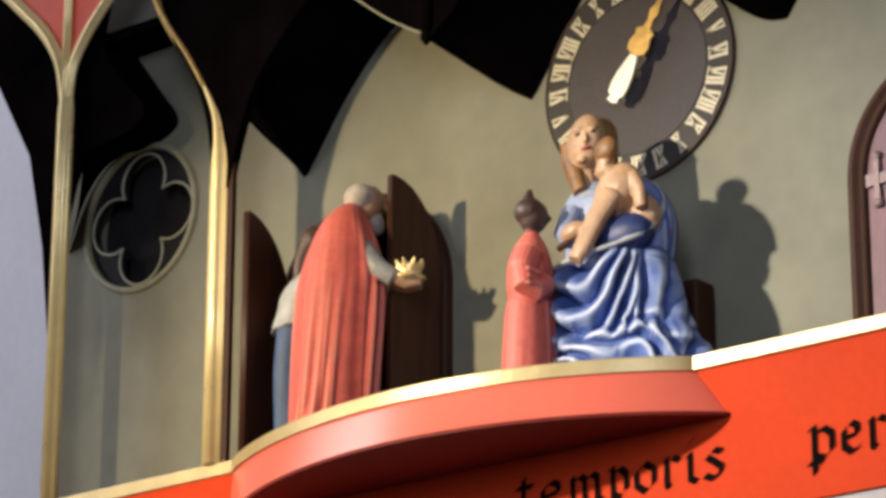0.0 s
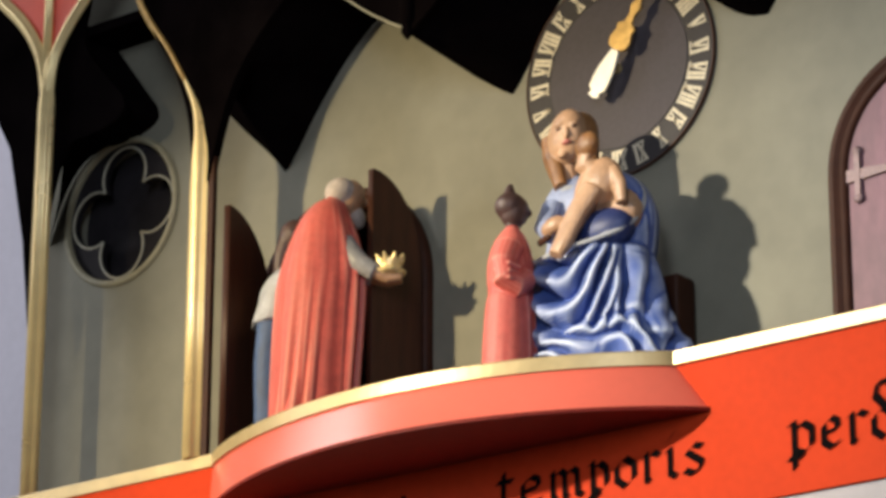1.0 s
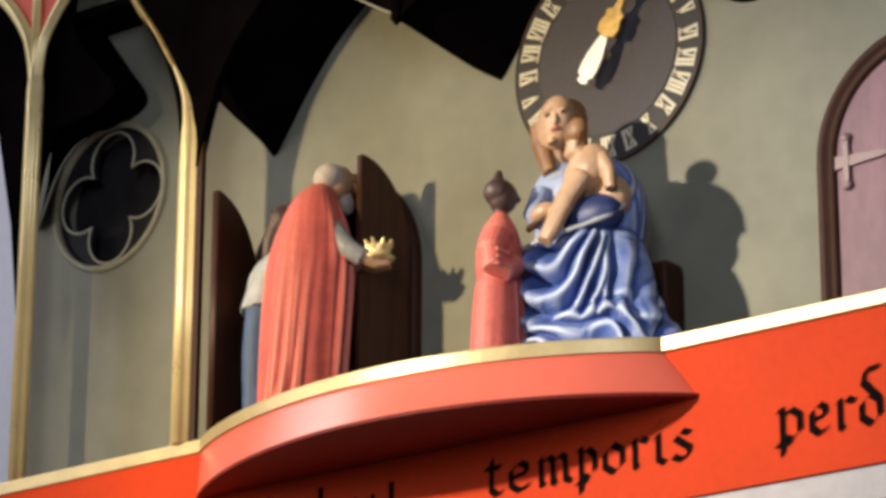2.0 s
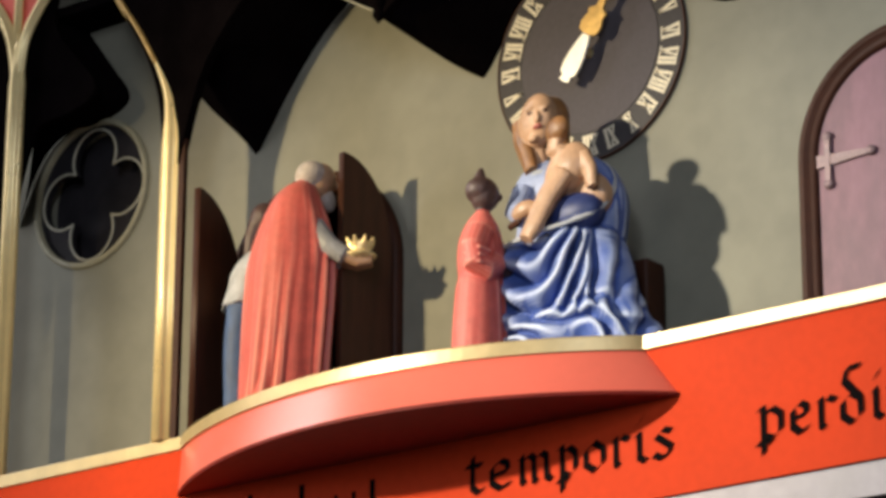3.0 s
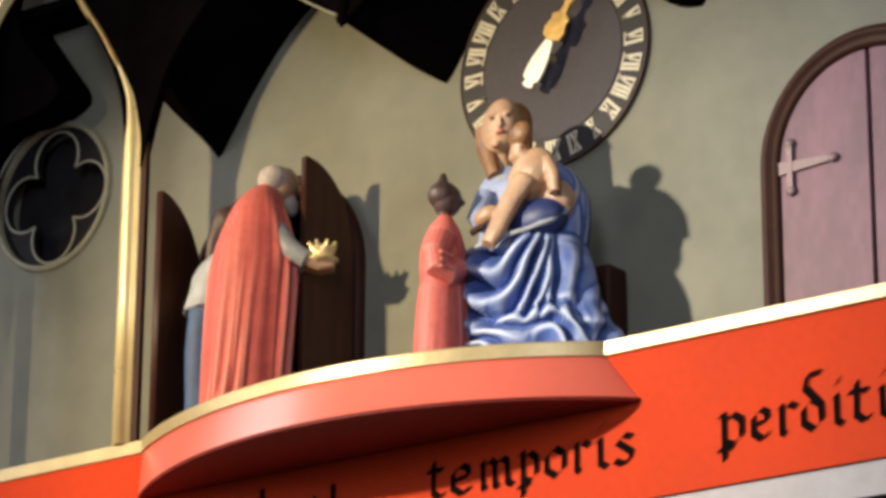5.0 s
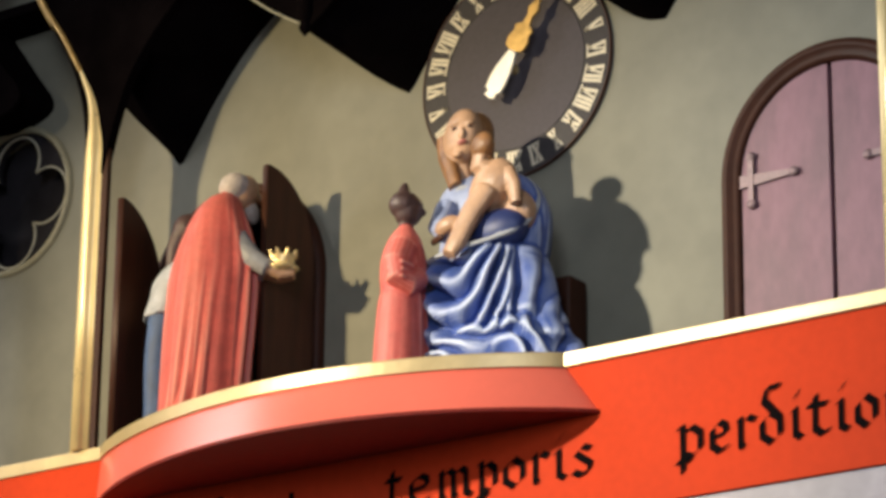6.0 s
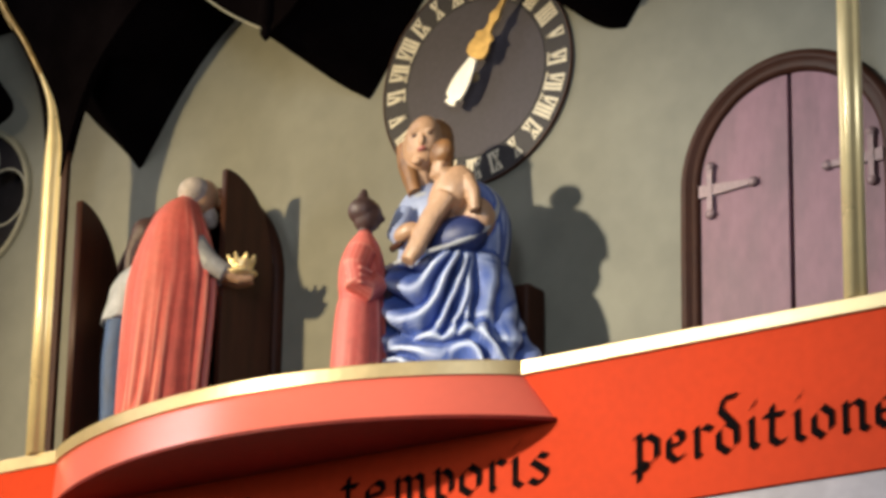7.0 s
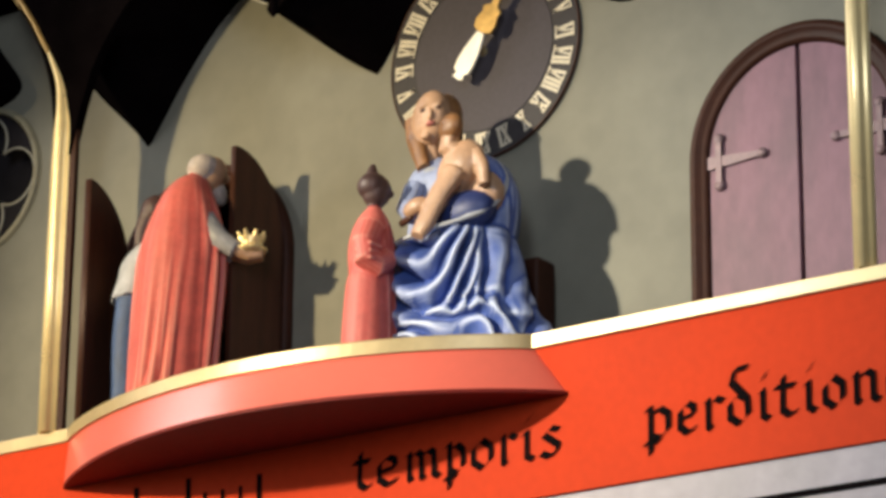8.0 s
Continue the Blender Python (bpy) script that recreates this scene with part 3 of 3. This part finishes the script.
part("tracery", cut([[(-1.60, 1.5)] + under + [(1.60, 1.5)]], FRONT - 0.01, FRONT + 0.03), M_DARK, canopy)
for x in (-0.655, 0.44):
    bm = bmesh.new()
    add_loft(bm, [(0.165, x, FRONT - 0.01, 0.004, 0.004), (0.19, x, FRONT - 0.01, 0.022, 0.022), (0.215, x, FRONT - 0.01, 0.018, 0.018), (0.24, x, FRONT - 0.01, 0.030, 0.028), (0.34, x, FRONT - 0.01, 0.03, 0.028)], 12, 14)
    part("pendant", bm, M_DARK, canopy, "dark hanging pendant")
front_row = bend([(-1.66, 0.62), (-1.63, 0.46), (-1.61, 0.38), (-1.605, 0.34), (-1.60, 0.31)], 14) + [(x, max(z, 0.30)) if x < -1.2 else (x, z) for x, z in under[1:]]
# Rows follow the shadow edge on the wall; the sheet stands for shade.
wall_row = bend([(-1.98, 0.37), (-1.87, 0.31), (-1.76, 0.20), (-1.670, 0.115), (-1.60, 0.045), (-1.545, -0.02)], 14)
wall_row += bend([(-1.525, -0.01), (-1.455, 0.09), (-1.375, 0.205), (-1.245, 0.36), (-1.11, 0.475), (-1.000, 0.52)], 14)
wall_row += bend([(-0.985, 0.52), (-0.862, 0.365), (-0.695, 0.185), (-0.565, 0.085), (-0.47, 0.025)], 14)[1:]
for a, b in ((-0.46, 0.60), (0.60, 1.66)):
    w = b - a
    wall_row += bend([(a, 0.03), (a + 0.07, 0.13), (a + 0.24, 0.38), (a + 0.42, 0.53), (a + 0.50, 0.56)], 12)[1:]
    wall_row += bend([(a + 0.50, 0.56), (a + 0.66, 0.38), (a + 0.86, 0.16), (b - 0.08, 0.07), (b, 0.05)], 12)[1:]
part("shade_sheet", ribbon([[(x, FRONT + 0.03, z + 0.002) for x, z in front_row], [(x, -0.003, z) for x, z in wall_row]]), M_DARK, canopy, "near-black sheet standing in for shade between canopy and wall")
# A second black sheet in place of the left bay's shade.
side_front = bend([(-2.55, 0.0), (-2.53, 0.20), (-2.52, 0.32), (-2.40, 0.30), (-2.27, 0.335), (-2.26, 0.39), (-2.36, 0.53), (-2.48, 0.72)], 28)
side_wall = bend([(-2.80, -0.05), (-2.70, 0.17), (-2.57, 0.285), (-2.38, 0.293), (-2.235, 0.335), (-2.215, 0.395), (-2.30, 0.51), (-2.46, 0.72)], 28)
part("shade_sheet", ribbon([[(x, FRONT + 0.16, z) for x, z in side_front], [(x, -0.003, z) for x, z in side_wall]]), M_DARK, canopy)
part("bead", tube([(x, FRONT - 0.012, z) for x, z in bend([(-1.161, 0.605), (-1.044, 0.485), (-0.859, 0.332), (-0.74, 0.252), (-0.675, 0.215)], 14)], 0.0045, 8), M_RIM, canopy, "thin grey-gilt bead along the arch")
# Outline set by where its shadow should fall; near-black holds the shade.
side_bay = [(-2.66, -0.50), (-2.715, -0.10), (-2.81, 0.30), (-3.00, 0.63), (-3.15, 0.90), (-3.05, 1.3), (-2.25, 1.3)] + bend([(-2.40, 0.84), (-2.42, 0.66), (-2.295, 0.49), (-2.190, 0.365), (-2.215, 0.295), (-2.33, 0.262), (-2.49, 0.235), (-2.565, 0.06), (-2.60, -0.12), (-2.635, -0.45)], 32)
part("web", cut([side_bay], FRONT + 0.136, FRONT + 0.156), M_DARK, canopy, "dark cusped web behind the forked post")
# Black slab added to hide the upper wall as if in shade.
part("shade_sheet", box(-2.86, -1.62, FRONT + 0.17, -0.003, 0.70, 0.74, 0), M_DARK, canopy)
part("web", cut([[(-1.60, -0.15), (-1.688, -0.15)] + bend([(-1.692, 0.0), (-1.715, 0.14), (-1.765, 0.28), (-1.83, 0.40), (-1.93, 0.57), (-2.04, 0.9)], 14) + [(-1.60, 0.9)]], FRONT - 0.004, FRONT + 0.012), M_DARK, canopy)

# ---------------------------------------------------------------- figures
def ridge(s):
    """Rounded crests and narrow valleys."""
    return 2 * abs(math.cos(s / 2)) ** 0.8 - 1


def step(a, b, x):
    t = max(0.0, min(1.0, (x - a) / (b - a)))
    return t * t * (3 - 2 * t)


def folds(k, depth, twist=0.0, seed=0.0):
    """Long uneven folds that deepen towards the hem."""
    def f(a, h):
        drift = noise.noise((1.3 * math.cos(a) + seed, 1.3 * math.sin(a), 1.6 * h)) * 0.55
        w = a + twist * h + drift
        strong = 0.10 + 1.3 * step(-0.22, 0.35, noise.noise((1.5 * math.cos(a), 1.5 * math.sin(a) + seed, 0.9 * h + 4)))
        return depth * (1 - 0.9 * step(0.25, 0.85, h)) * strong * (ridge(k * w + seed) * 0.8 + 0.35 * ridge(2.1 * k * a + seed + 2 * drift))
    return f


def statue(name, bm, mats, x, y, label, turn, voxel=0.0042, shear=0.0, tall=1.0):
    """A carved figure, modelled round the origin with its foot at 0, fused into one mesh."""
    for v in bm.verts:
        v.co.y += shear * v.co.x
        v.co.z *= tall
    bmesh.ops.recalc_face_normals(bm, faces=bm.faces)
    tree = BVHTree.FromBMesh(bm)
    bm.faces.ensure_lookup_table()
    slots = [f.material_index for f in bm.faces]
    rough = bpy.data.meshes.new(name)
    bm.to_mesh(rough)
    bm.free()
    ob = new(name, rough)
    fuse = ob.modifiers.new("fuse", "REMESH")
    fuse.mode, fuse.voxel_size = "VOXEL", voxel
    soften = ob.modifiers.new("soften", "SMOOTH")
    soften.factor, soften.iterations = 0.5, 3
    me = bpy.data.meshes.new_from_object(ob.evaluated_get(bpy.context.evaluated_depsgraph_get()))
    ob.modifiers.clear()
    ob.data = me
    bpy.data.meshes.remove(rough)
    me.materials.clear()
    for m in mats:
        me.materials.append(m)
    me.polygons.foreach_set("material_index", [slots[tree.find_nearest(p.center)[2]] for p in me.polygons])
    me.polygons.foreach_set("use_smooth", [True] * len(me.polygons))
    ob.location, ob.rotation_euler = (x, y, Z0 + GALLERY), (0, 0, radians(turn))
    return tagged(ob, label, "statue", "figures in the gallery")


# old king, bent forward under a long red cloak, a crown on his hands
bm = bmesh.new()
add_loft(bm, [(0.0, 0.0, 0, 0.158, 0.140), (0.17, 0.005, 0, 0.152, 0.138), (0.46, 0.02, 0, 0.152, 0.135), (0.58, 0.027, 0, 0.146, 0.130), (0.70, 0.03, 0, 0.122, 0.120), (0.78, 0.034, 0.0, 0.092, 0.100), (0.83, 0.042, 0.005, 0.060, 0.07), (0.862, 0.05, 0.01, 0.022, 0.025)],
         160, 80, 0, folds(12, 0.115, 0.15, 0.8))
add_ball(bm, (0.112, 0.03, 0.875), (0.056, 0.052, 0.066), (0, 22, 0), 1)
add_ball(bm, (0.084, 0.022, 0.888), (0.060, 0.060, 0.055), (0, 0, 0), 2)
add_ball(bm, (0.140, 0.045, 0.815), (0.030, 0.036, 0.050), (0, -20, 0), 2)
add_ball(bm, (0.166, 0.05, 0.868), (0.016, 0.012, 0.017), (0, 0, 0), 1)
for s in (-1, 1):
    add_tube(bm, [(0.09, -0.02 + 0.05 * s, 0.68), (0.15, -0.06 + 0.04 * s, 0.60), (0.205, -0.08 + 0.03 * s, 0.562)], 0.040, 14, 0.8, 3)
    add_tube(bm, [(0.205, -0.08 + 0.03 * s, 0.562), (0.25, -0.09 + 0.02 * s, 0.542), (0.30, -0.10 + 0.015 * s, 0.548)], 0.022, 10, 0.7, 1)
add_loft(bm, [(0.0, 0.10, 0.06, 0.07, 0.10), (0.3, 0.10, 0.06, 0.07, 0.10), (0.6, 0.10, 0.06, 0.07, 0.09), (0.72, 0.09, 0.04, 0.05, 0.07)], 40, 16, 3, folds(8, 0.05, 0, 2.0))
CX, CY, CZ = 0.258, -0.095, 0.558
add_loft(bm, [(CZ, CX, CY, 0.046, 0.046), (CZ + 0.012, CX, CY, 0.060, 0.060), (CZ + 0.022, CX, CY, 0.040, 0.040), (CZ + 0.050, CX, CY, 0.044, 0.044), (CZ + 0.058, CX, CY, 0.030, 0.030)], 24, 12, 4)
for k in range(8):
    a = 2 * math.pi * k / 8 + 0.3
    add_tube(bm, [(CX + 0.036 * math.cos(a), CY + 0.036 * math.sin(a), CZ + 0.045), (CX + 0.052 * math.cos(a), CY + 0.052 * math.sin(a), CZ + 0.072)], 0.0115, 8, 0.45, 4)
statue("statue", bm, [M_ROBE_RED, M_SKIN, M_GREYHAIR, M_SILVER, M_GOLD], -1.070, -0.36, "carved old man in long red cloak carrying a gold crown", 41, tall=1.043)

# young king in a red gown, arms folded over a dark gift
bm = bmesh.new()
add_loft(bm, [(0.0, 0.013, 0, 0.094, 0.088), (0.015, 0.013, 0, 0.092, 0.087), (0.15, 0.014, 0, 0.088, 0.085), (0.30, 0.016, 0, 0.079, 0.080), (0.345, 0.018, 0, 0.072, 0.076), (0.40, 0.020, 0, 0.078, 0.084), (0.47, 0.020, 0, 0.074, 0.082), (0.53, 0.022, 0, 0.056, 0.066), (0.565, 0.024, 0, 0.036, 0.044), (0.585, 0.026, 0, 0.022, 0.026)], 120, 60, 0, folds(11, 0.055, 0.05, 0.3))
add_loft(bm, [(0.030, 0.013, 0, 0.093, 0.088), (0.036, 0.013, 0, 0.0955, 0.0900), (0.042, 0.013, 0, 0.093, 0.088)], 60, 6, 0)
add_tube(bm, [(0.022, 0, 0.53), (0.028, 0, 0.60)], 0.027, 14, 0.9, 1)
add_ball(bm, (0.034, 0, 0.645), (0.050, 0.046, 0.060), (0, 8, 0), 1)
add_ball(bm, (0.020, 0, 0.664), (0.053, 0.052, 0.050), (0, 0, 0), 2)
add_ball(bm, (0.082, 0, 0.640), (0.012, 0.010, 0.014), (0, 0, 0), 1)
add_tube(bm, [(0.018, 0, 0.695), (0.018, 0, 0.725), (0.022, 0, 0.745)], 0.026, 10, 0.35, 2)
for s in (-1, 1):
    add_tube(bm, [(0.015, 0.055 * s, 0.50), (-0.008, 0.082 * s, 0.43), (-0.004, 0.088 * s, 0.375), (0.030, 0.082 * s, 0.352), (0.066, 0.050 * s, 0.385)], 0.047, 16, 0.90, 0)
    for q in (0.362, 0.388, 0.414):
        add_tube(bm, [(0.046, 0.100 * s, q - 0.006), (0.006, 0.130 * s, q), (-0.040, 0.105 * s, q + 0.010)], 0.0075, 8, 0.8, 0)
    add_tube(bm, [(0.062, 0.045 * s, 0.39), (0.085, 0.015 * s, 0.41)], 0.019, 10, 0.8, 1)
add_loft(bm, [(0.345, 0.098, 0, 0.018, 0.022), (0.37, 0.098, 0, 0.030, 0.034), (0.43, 0.090, 0, 0.030, 0.036), (0.47, 0.078, 0, 0.018, 0.024), (0.50, 0.070, 0, 0.010, 0.012)], 20, 14, 2)
statue("statue", bm, [M_ROBE_RED, M_EBONY, M_EBONY], -0.165, -0.45, "carved dark-skinned man in red gown holding a gift", 42, tall=0.965)

# attendant in pale shirt and blue hose, behind the old king
bm = bmesh.new()
for s in (-1, 1):
    add_loft(bm, [(0.0, 0.02 * s, 0.04 * s, 0.05, 0.045), (0.15, 0.02 * s, 0.04 * s, 0.048, 0.045), (0.35, 0.015 * s, 0.038 * s, 0.058, 0.055), (0.52, 0.01, 0.03 * s, 0.072, 0.058)], 32, 24, 0, folds(5, 0.05, 0.4, s))
add_loft(bm, [(0.505, 0.01, 0, 0.095, 0.105), (0.53, 0.012, 0, 0.088, 0.10), (0.58, 0.018, 0, 0.078, 0.092), (0.64, 0.03, 0, 0.080, 0.10), (0.69, 0.045, 0, 0.065, 0.085), (0.73, 0.06, 0, 0.03, 0.035)], 64, 30, 1, folds(7, 0.08, 0.3, 1.0))
add_tube(bm, [(0.055, 0, 0.70), (0.075, 0, 0.77)], 0.026, 12, 1, 2)
add_ball(bm, (0.095, 0, 0.825), (0.052, 0.048, 0.064), (0, 10, 0), 2)
add_ball(bm, (0.070, 0, 0.848), (0.062, 0.058, 0.064), (0, -15, 0), 3)
add_tube(bm, [(0.045, 0, 0.83), (0.02, 0, 0.77), (0.01, 0, 0.70)], 0.042, 12, 0.5, 3)
for s in (-1, 1):
    add_tube(bm, [(0.03, 0.08 * s, 0.67), (0.03, 0.11 * s, 0.59), (0.11, 0.09 * s, 0.56)], 0.034, 12, 0.8, 1)
statue("statue", bm, [M_JEAN, M_WHITE, M_SKIN, M_EBONY], -1.358, -0.25, "carved attendant in white shirt and blue hose", 42)

# seated mother in blue with a child on her lap
bm = bmesh.new()
rows = [(0.0, 0.03, 0.0, 0.325, 0.230), (0.05, 0.026, 0.0, 0.305, 0.220), (0.13, 0.022, 0.0, 0.280, 0.210), (0.28, 0.010, 0.0, 0.240, 0.200), (0.38, 0.005, 0.0, 0.222, 0.195), (0.44, 0.002, 0.0, 0.205, 0.180), (0.475, 0.0, 0.01, 0.165, 0.145), (0.49, 0.0, 0.02, 0.08, 0.07)]


def drape(a, h):
    z, cx, cy, rx, ry = spline_at(rows, h * (len(rows) - 1))
    x, front = cx + rx * math.cos(a), step(0.1, -0.35, math.sin(a))
    top = step(0.49, 0.40, z)
    u = x + 0.085
    x += 0.013 * noise.noise((7 * x, 7 * z, 1.0)) + 0.006 * noise.noise((20 * x, 15 * z, 5.0))
    z += 0.015 * noise.noise((6 * x, 7 * z, 3.0)) + 0.006 * noise.noise((18 * x, 18 * z, 2.0))
    u = x + 0.085
    lap = step(0.175, 0.10, abs(u))
    sag = ridge((z - 12 * u * u) * 2 * math.pi / 0.120 + 0.6) * lap * step(0.14, 0.20, z)
    stems = ridge((x + 0.25 * (0.5 - z) * (x - 0.05)) * 2 * math.pi / 0.082 + 0.5) * (1 - lap) * step(0.10, 0.24, z)
    uneven = 0.45 + 1.1 * abs(noise.noise((5 * x, 5 * z, 7.0)))
    pool = ridge((z * 1.1 + 0.38 * x + 0.06 * math.sin(13 * x) + 0.17 * noise.noise((6 * x, 8 * z, 9.0))) * 2 * math.pi / 0.115 + 1.2) * step(0.24, 0.13, z) * uneven
    knees = 0.10 * (math.exp(-((x + 0.165) / 0.05) ** 2) + math.exp(-((x - 0.015) / 0.05) ** 2)) * step(0.22, 0.42, z) * front
    valley = -0.10 * math.exp(-(u / 0.05) ** 2) * step(0.25, 0.42, z) * front
    back = 0.012 * ridge(7 * a) * (1 - front)
    return (0.23 * sag + 0.090 * stems * uneven + 0.17 * pool) * front * top + knees + valley + back


add_loft(bm, rows, 220, 120, 0, drape)
# bodice, neck, head, hair
add_loft(bm, [(0.44, -0.01, 0.04, 0.15, 0.13), (0.54, -0.02, 0.03, 0.125, 0.11), (0.64, -0.035, 0.02, 0.105, 0.09), (0.70, -0.045, 0.02, 0.105, 0.08), (0.745, -0.055, 0.02, 0.07, 0.055), (0.77, -0.06, 0.02, 0.035, 0.035)], 64, 30, 4, folds(8, 0.02, 0, 0.4))
add_tube(bm, [(-0.066, 0.01, 0.72), (-0.082, 0.0, 0.83)], 0.036, 14, 0.95, 1)
add_loft(bm, [(0.705, -0.062, 0.005, 0.062, 0.060), (0.718, -0.062, 0.005, 0.060, 0.058), (0.728, -0.063, 0.005, 0.052, 0.050)], 32, 6, 3)
add_ball(bm, (-0.072, -0.028, 0.897), (0.070, 0.072, 0.104), (8, 4, 0), 1, 28, 20)
add_ball(bm, (-0.074, -0.101, 0.888), (0.010, 0.014, 0.022), (0, 0, 0), 1)
add_ball(bm, (-0.073, -0.094, 0.855), (0.017, 0.012, 0.007), (0, 0, 0), 6)
add_ball(bm, (-0.090, -0.072, 0.820), (0.020, 0.016, 0.014), (0, 0, 0), 1)
add_ball(bm, (-0.030, 0.028, 0.905), (0.074, 0.078, 0.098), (0, 0, 0), 2, 28, 20)
for ex in (-0.099, -0.048):
    add_ball(bm, (ex, -0.093, 0.925), (0.019, 0.012, 0.007), (0, 0, 0), 1)
    add_ball(bm, (ex, -0.092, 0.910), (0.0105, 0.009, 0.0058), (0, 0, 0), 5)
add_tube(bm, [(-0.132, 0.01, 0.92), (-0.130, -0.01, 0.84), (-0.114, -0.03, 0.79), (-0.094, -0.045, 0.73)], 0.034, 12, 0.7, 2)
add_tube(bm, [(-0.02, 0.01, 0.94), (0.005, 0.0, 0.86), (0.01, 0.0, 0.78), (0.03, 0.02, 0.70)], 0.042, 14, 0.8, 2)
for v in bm.verts:
    if v.co.z > 0.78:
        v.co = Vector((-0.07, -0.02, 0.797)) + (v.co - Vector((-0.07, -0.02, 0.78))) * 0.94
# the child leans on her breast
add_ball(bm, (0.026, -0.155, 0.665), (0.070, 0.062, 0.098), (0, 24, 0), 1, 28, 20)
add_ball(bm, (0.048, -0.145, 0.700), (0.060, 0.060, 0.056), (0, 0, 0), 1, 24, 18)
add_tube(bm, [(0.072, -0.175, 0.700), (0.098, -0.19, 0.645), (0.106, -0.20, 0.575)], 0.031, 14, 0.62, 1)
add_tube(bm, [(0.010, -0.185, 0.640), (-0.040, -0.205, 0.565), (-0.092, -0.225, 0.455), (-0.112, -0.230, 0.425)], 0.045, 16, 0.60, 1)
add_ball(bm, (0.105, -0.115, 0.575), (0.068, 0.060, 0.080), (0, -20, 0), 1, 24, 18)
add_tube(bm, [(0.035, -0.160, 0.705), (-0.020, -0.175, 0.745), (-0.010, -0.180, 0.775)], 0.034, 14, 0.8, 1)
add_ball(bm, (-0.004, -0.180, 0.806), (0.041, 0.043, 0.047), (0, 12, 0), 2, 28, 20)
# her hand and sleeve under the child
add_tube(bm, [(-0.125, -0.05, 0.66), (-0.150, -0.11, 0.575), (-0.120, -0.17, 0.520)], 0.036, 14, 0.9, 4)
add_ball(bm, (-0.118, -0.185, 0.545), (0.044, 0.032, 0.030), (0, -20, 0), 1)
add_tube(bm, [(-0.165, -0.15, 0.505), (-0.130, -0.19, 0.510)], 0.014, 10, 0.8, 5)
# mantle: folds on the lap and behind, with a pale turned edge
add_ball(bm, (0.045, -0.125, 0.510), (0.105, 0.085, 0.075), (0, -8, 0), 7, 72, 48)
add_loft(bm, [(0.39, 0.120, 0.035, 0.085, 0.13), (0.46, 0.132, 0.03, 0.092, 0.14), (0.55, 0.137, 0.025, 0.094, 0.145), (0.62, 0.132, 0.025, 0.088, 0.135), (0.70, 0.100, 0.03, 0.080, 0.105), (0.765, 0.055, 0.04, 0.05, 0.065)], 90, 40, 0, folds(5, 0.03, 0.8, 1.1))
edge_path = [(-0.185, -0.165, 0.435), (-0.13, -0.205, 0.440), (-0.05, -0.215, 0.452), (0.04, -0.210, 0.468), (0.11, -0.178, 0.495), (0.160, -0.128, 0.545), (0.180, -0.085, 0.615), (0.160, -0.045, 0.690), (0.10, -0.015, 0.75)]
add_tube(bm, [tuple(spline_at(edge_path, i / 40 * (len(edge_path) - 1))) for i in range(41)], 0.0085, 10, 1.0, 3)
add_tube(bm, [(-0.225, -0.11, 0.42), (-0.245, -0.10, 0.30), (-0.268, -0.08, 0.17), (-0.255, -0.08, 0.10)], 0.010, 10, 1.0, 3)
statue("statue", bm, [M_BLUE, M_SKIN, M_HAIR, M_WHITE, M_BODICE, M_BROWN, M_LIPS, M_LAP_SHADE], 0.035, -0.245, "carved seated woman in blue robe with child on lap", 36, 0.0036, shear=-0.55)

throne = thing("throne", 0.20, -0.12, GALLERY, "dark brown wooden throne, shadow in its colour, behind the seated figure", "throne")
# The darker wood colour carries the shadow of the seated figure.
part("seat", box(0.04, 0.305, -0.125, -0.02, GALLERY, GALLERY + 0.40, 0.012), M_FRAME, throne)
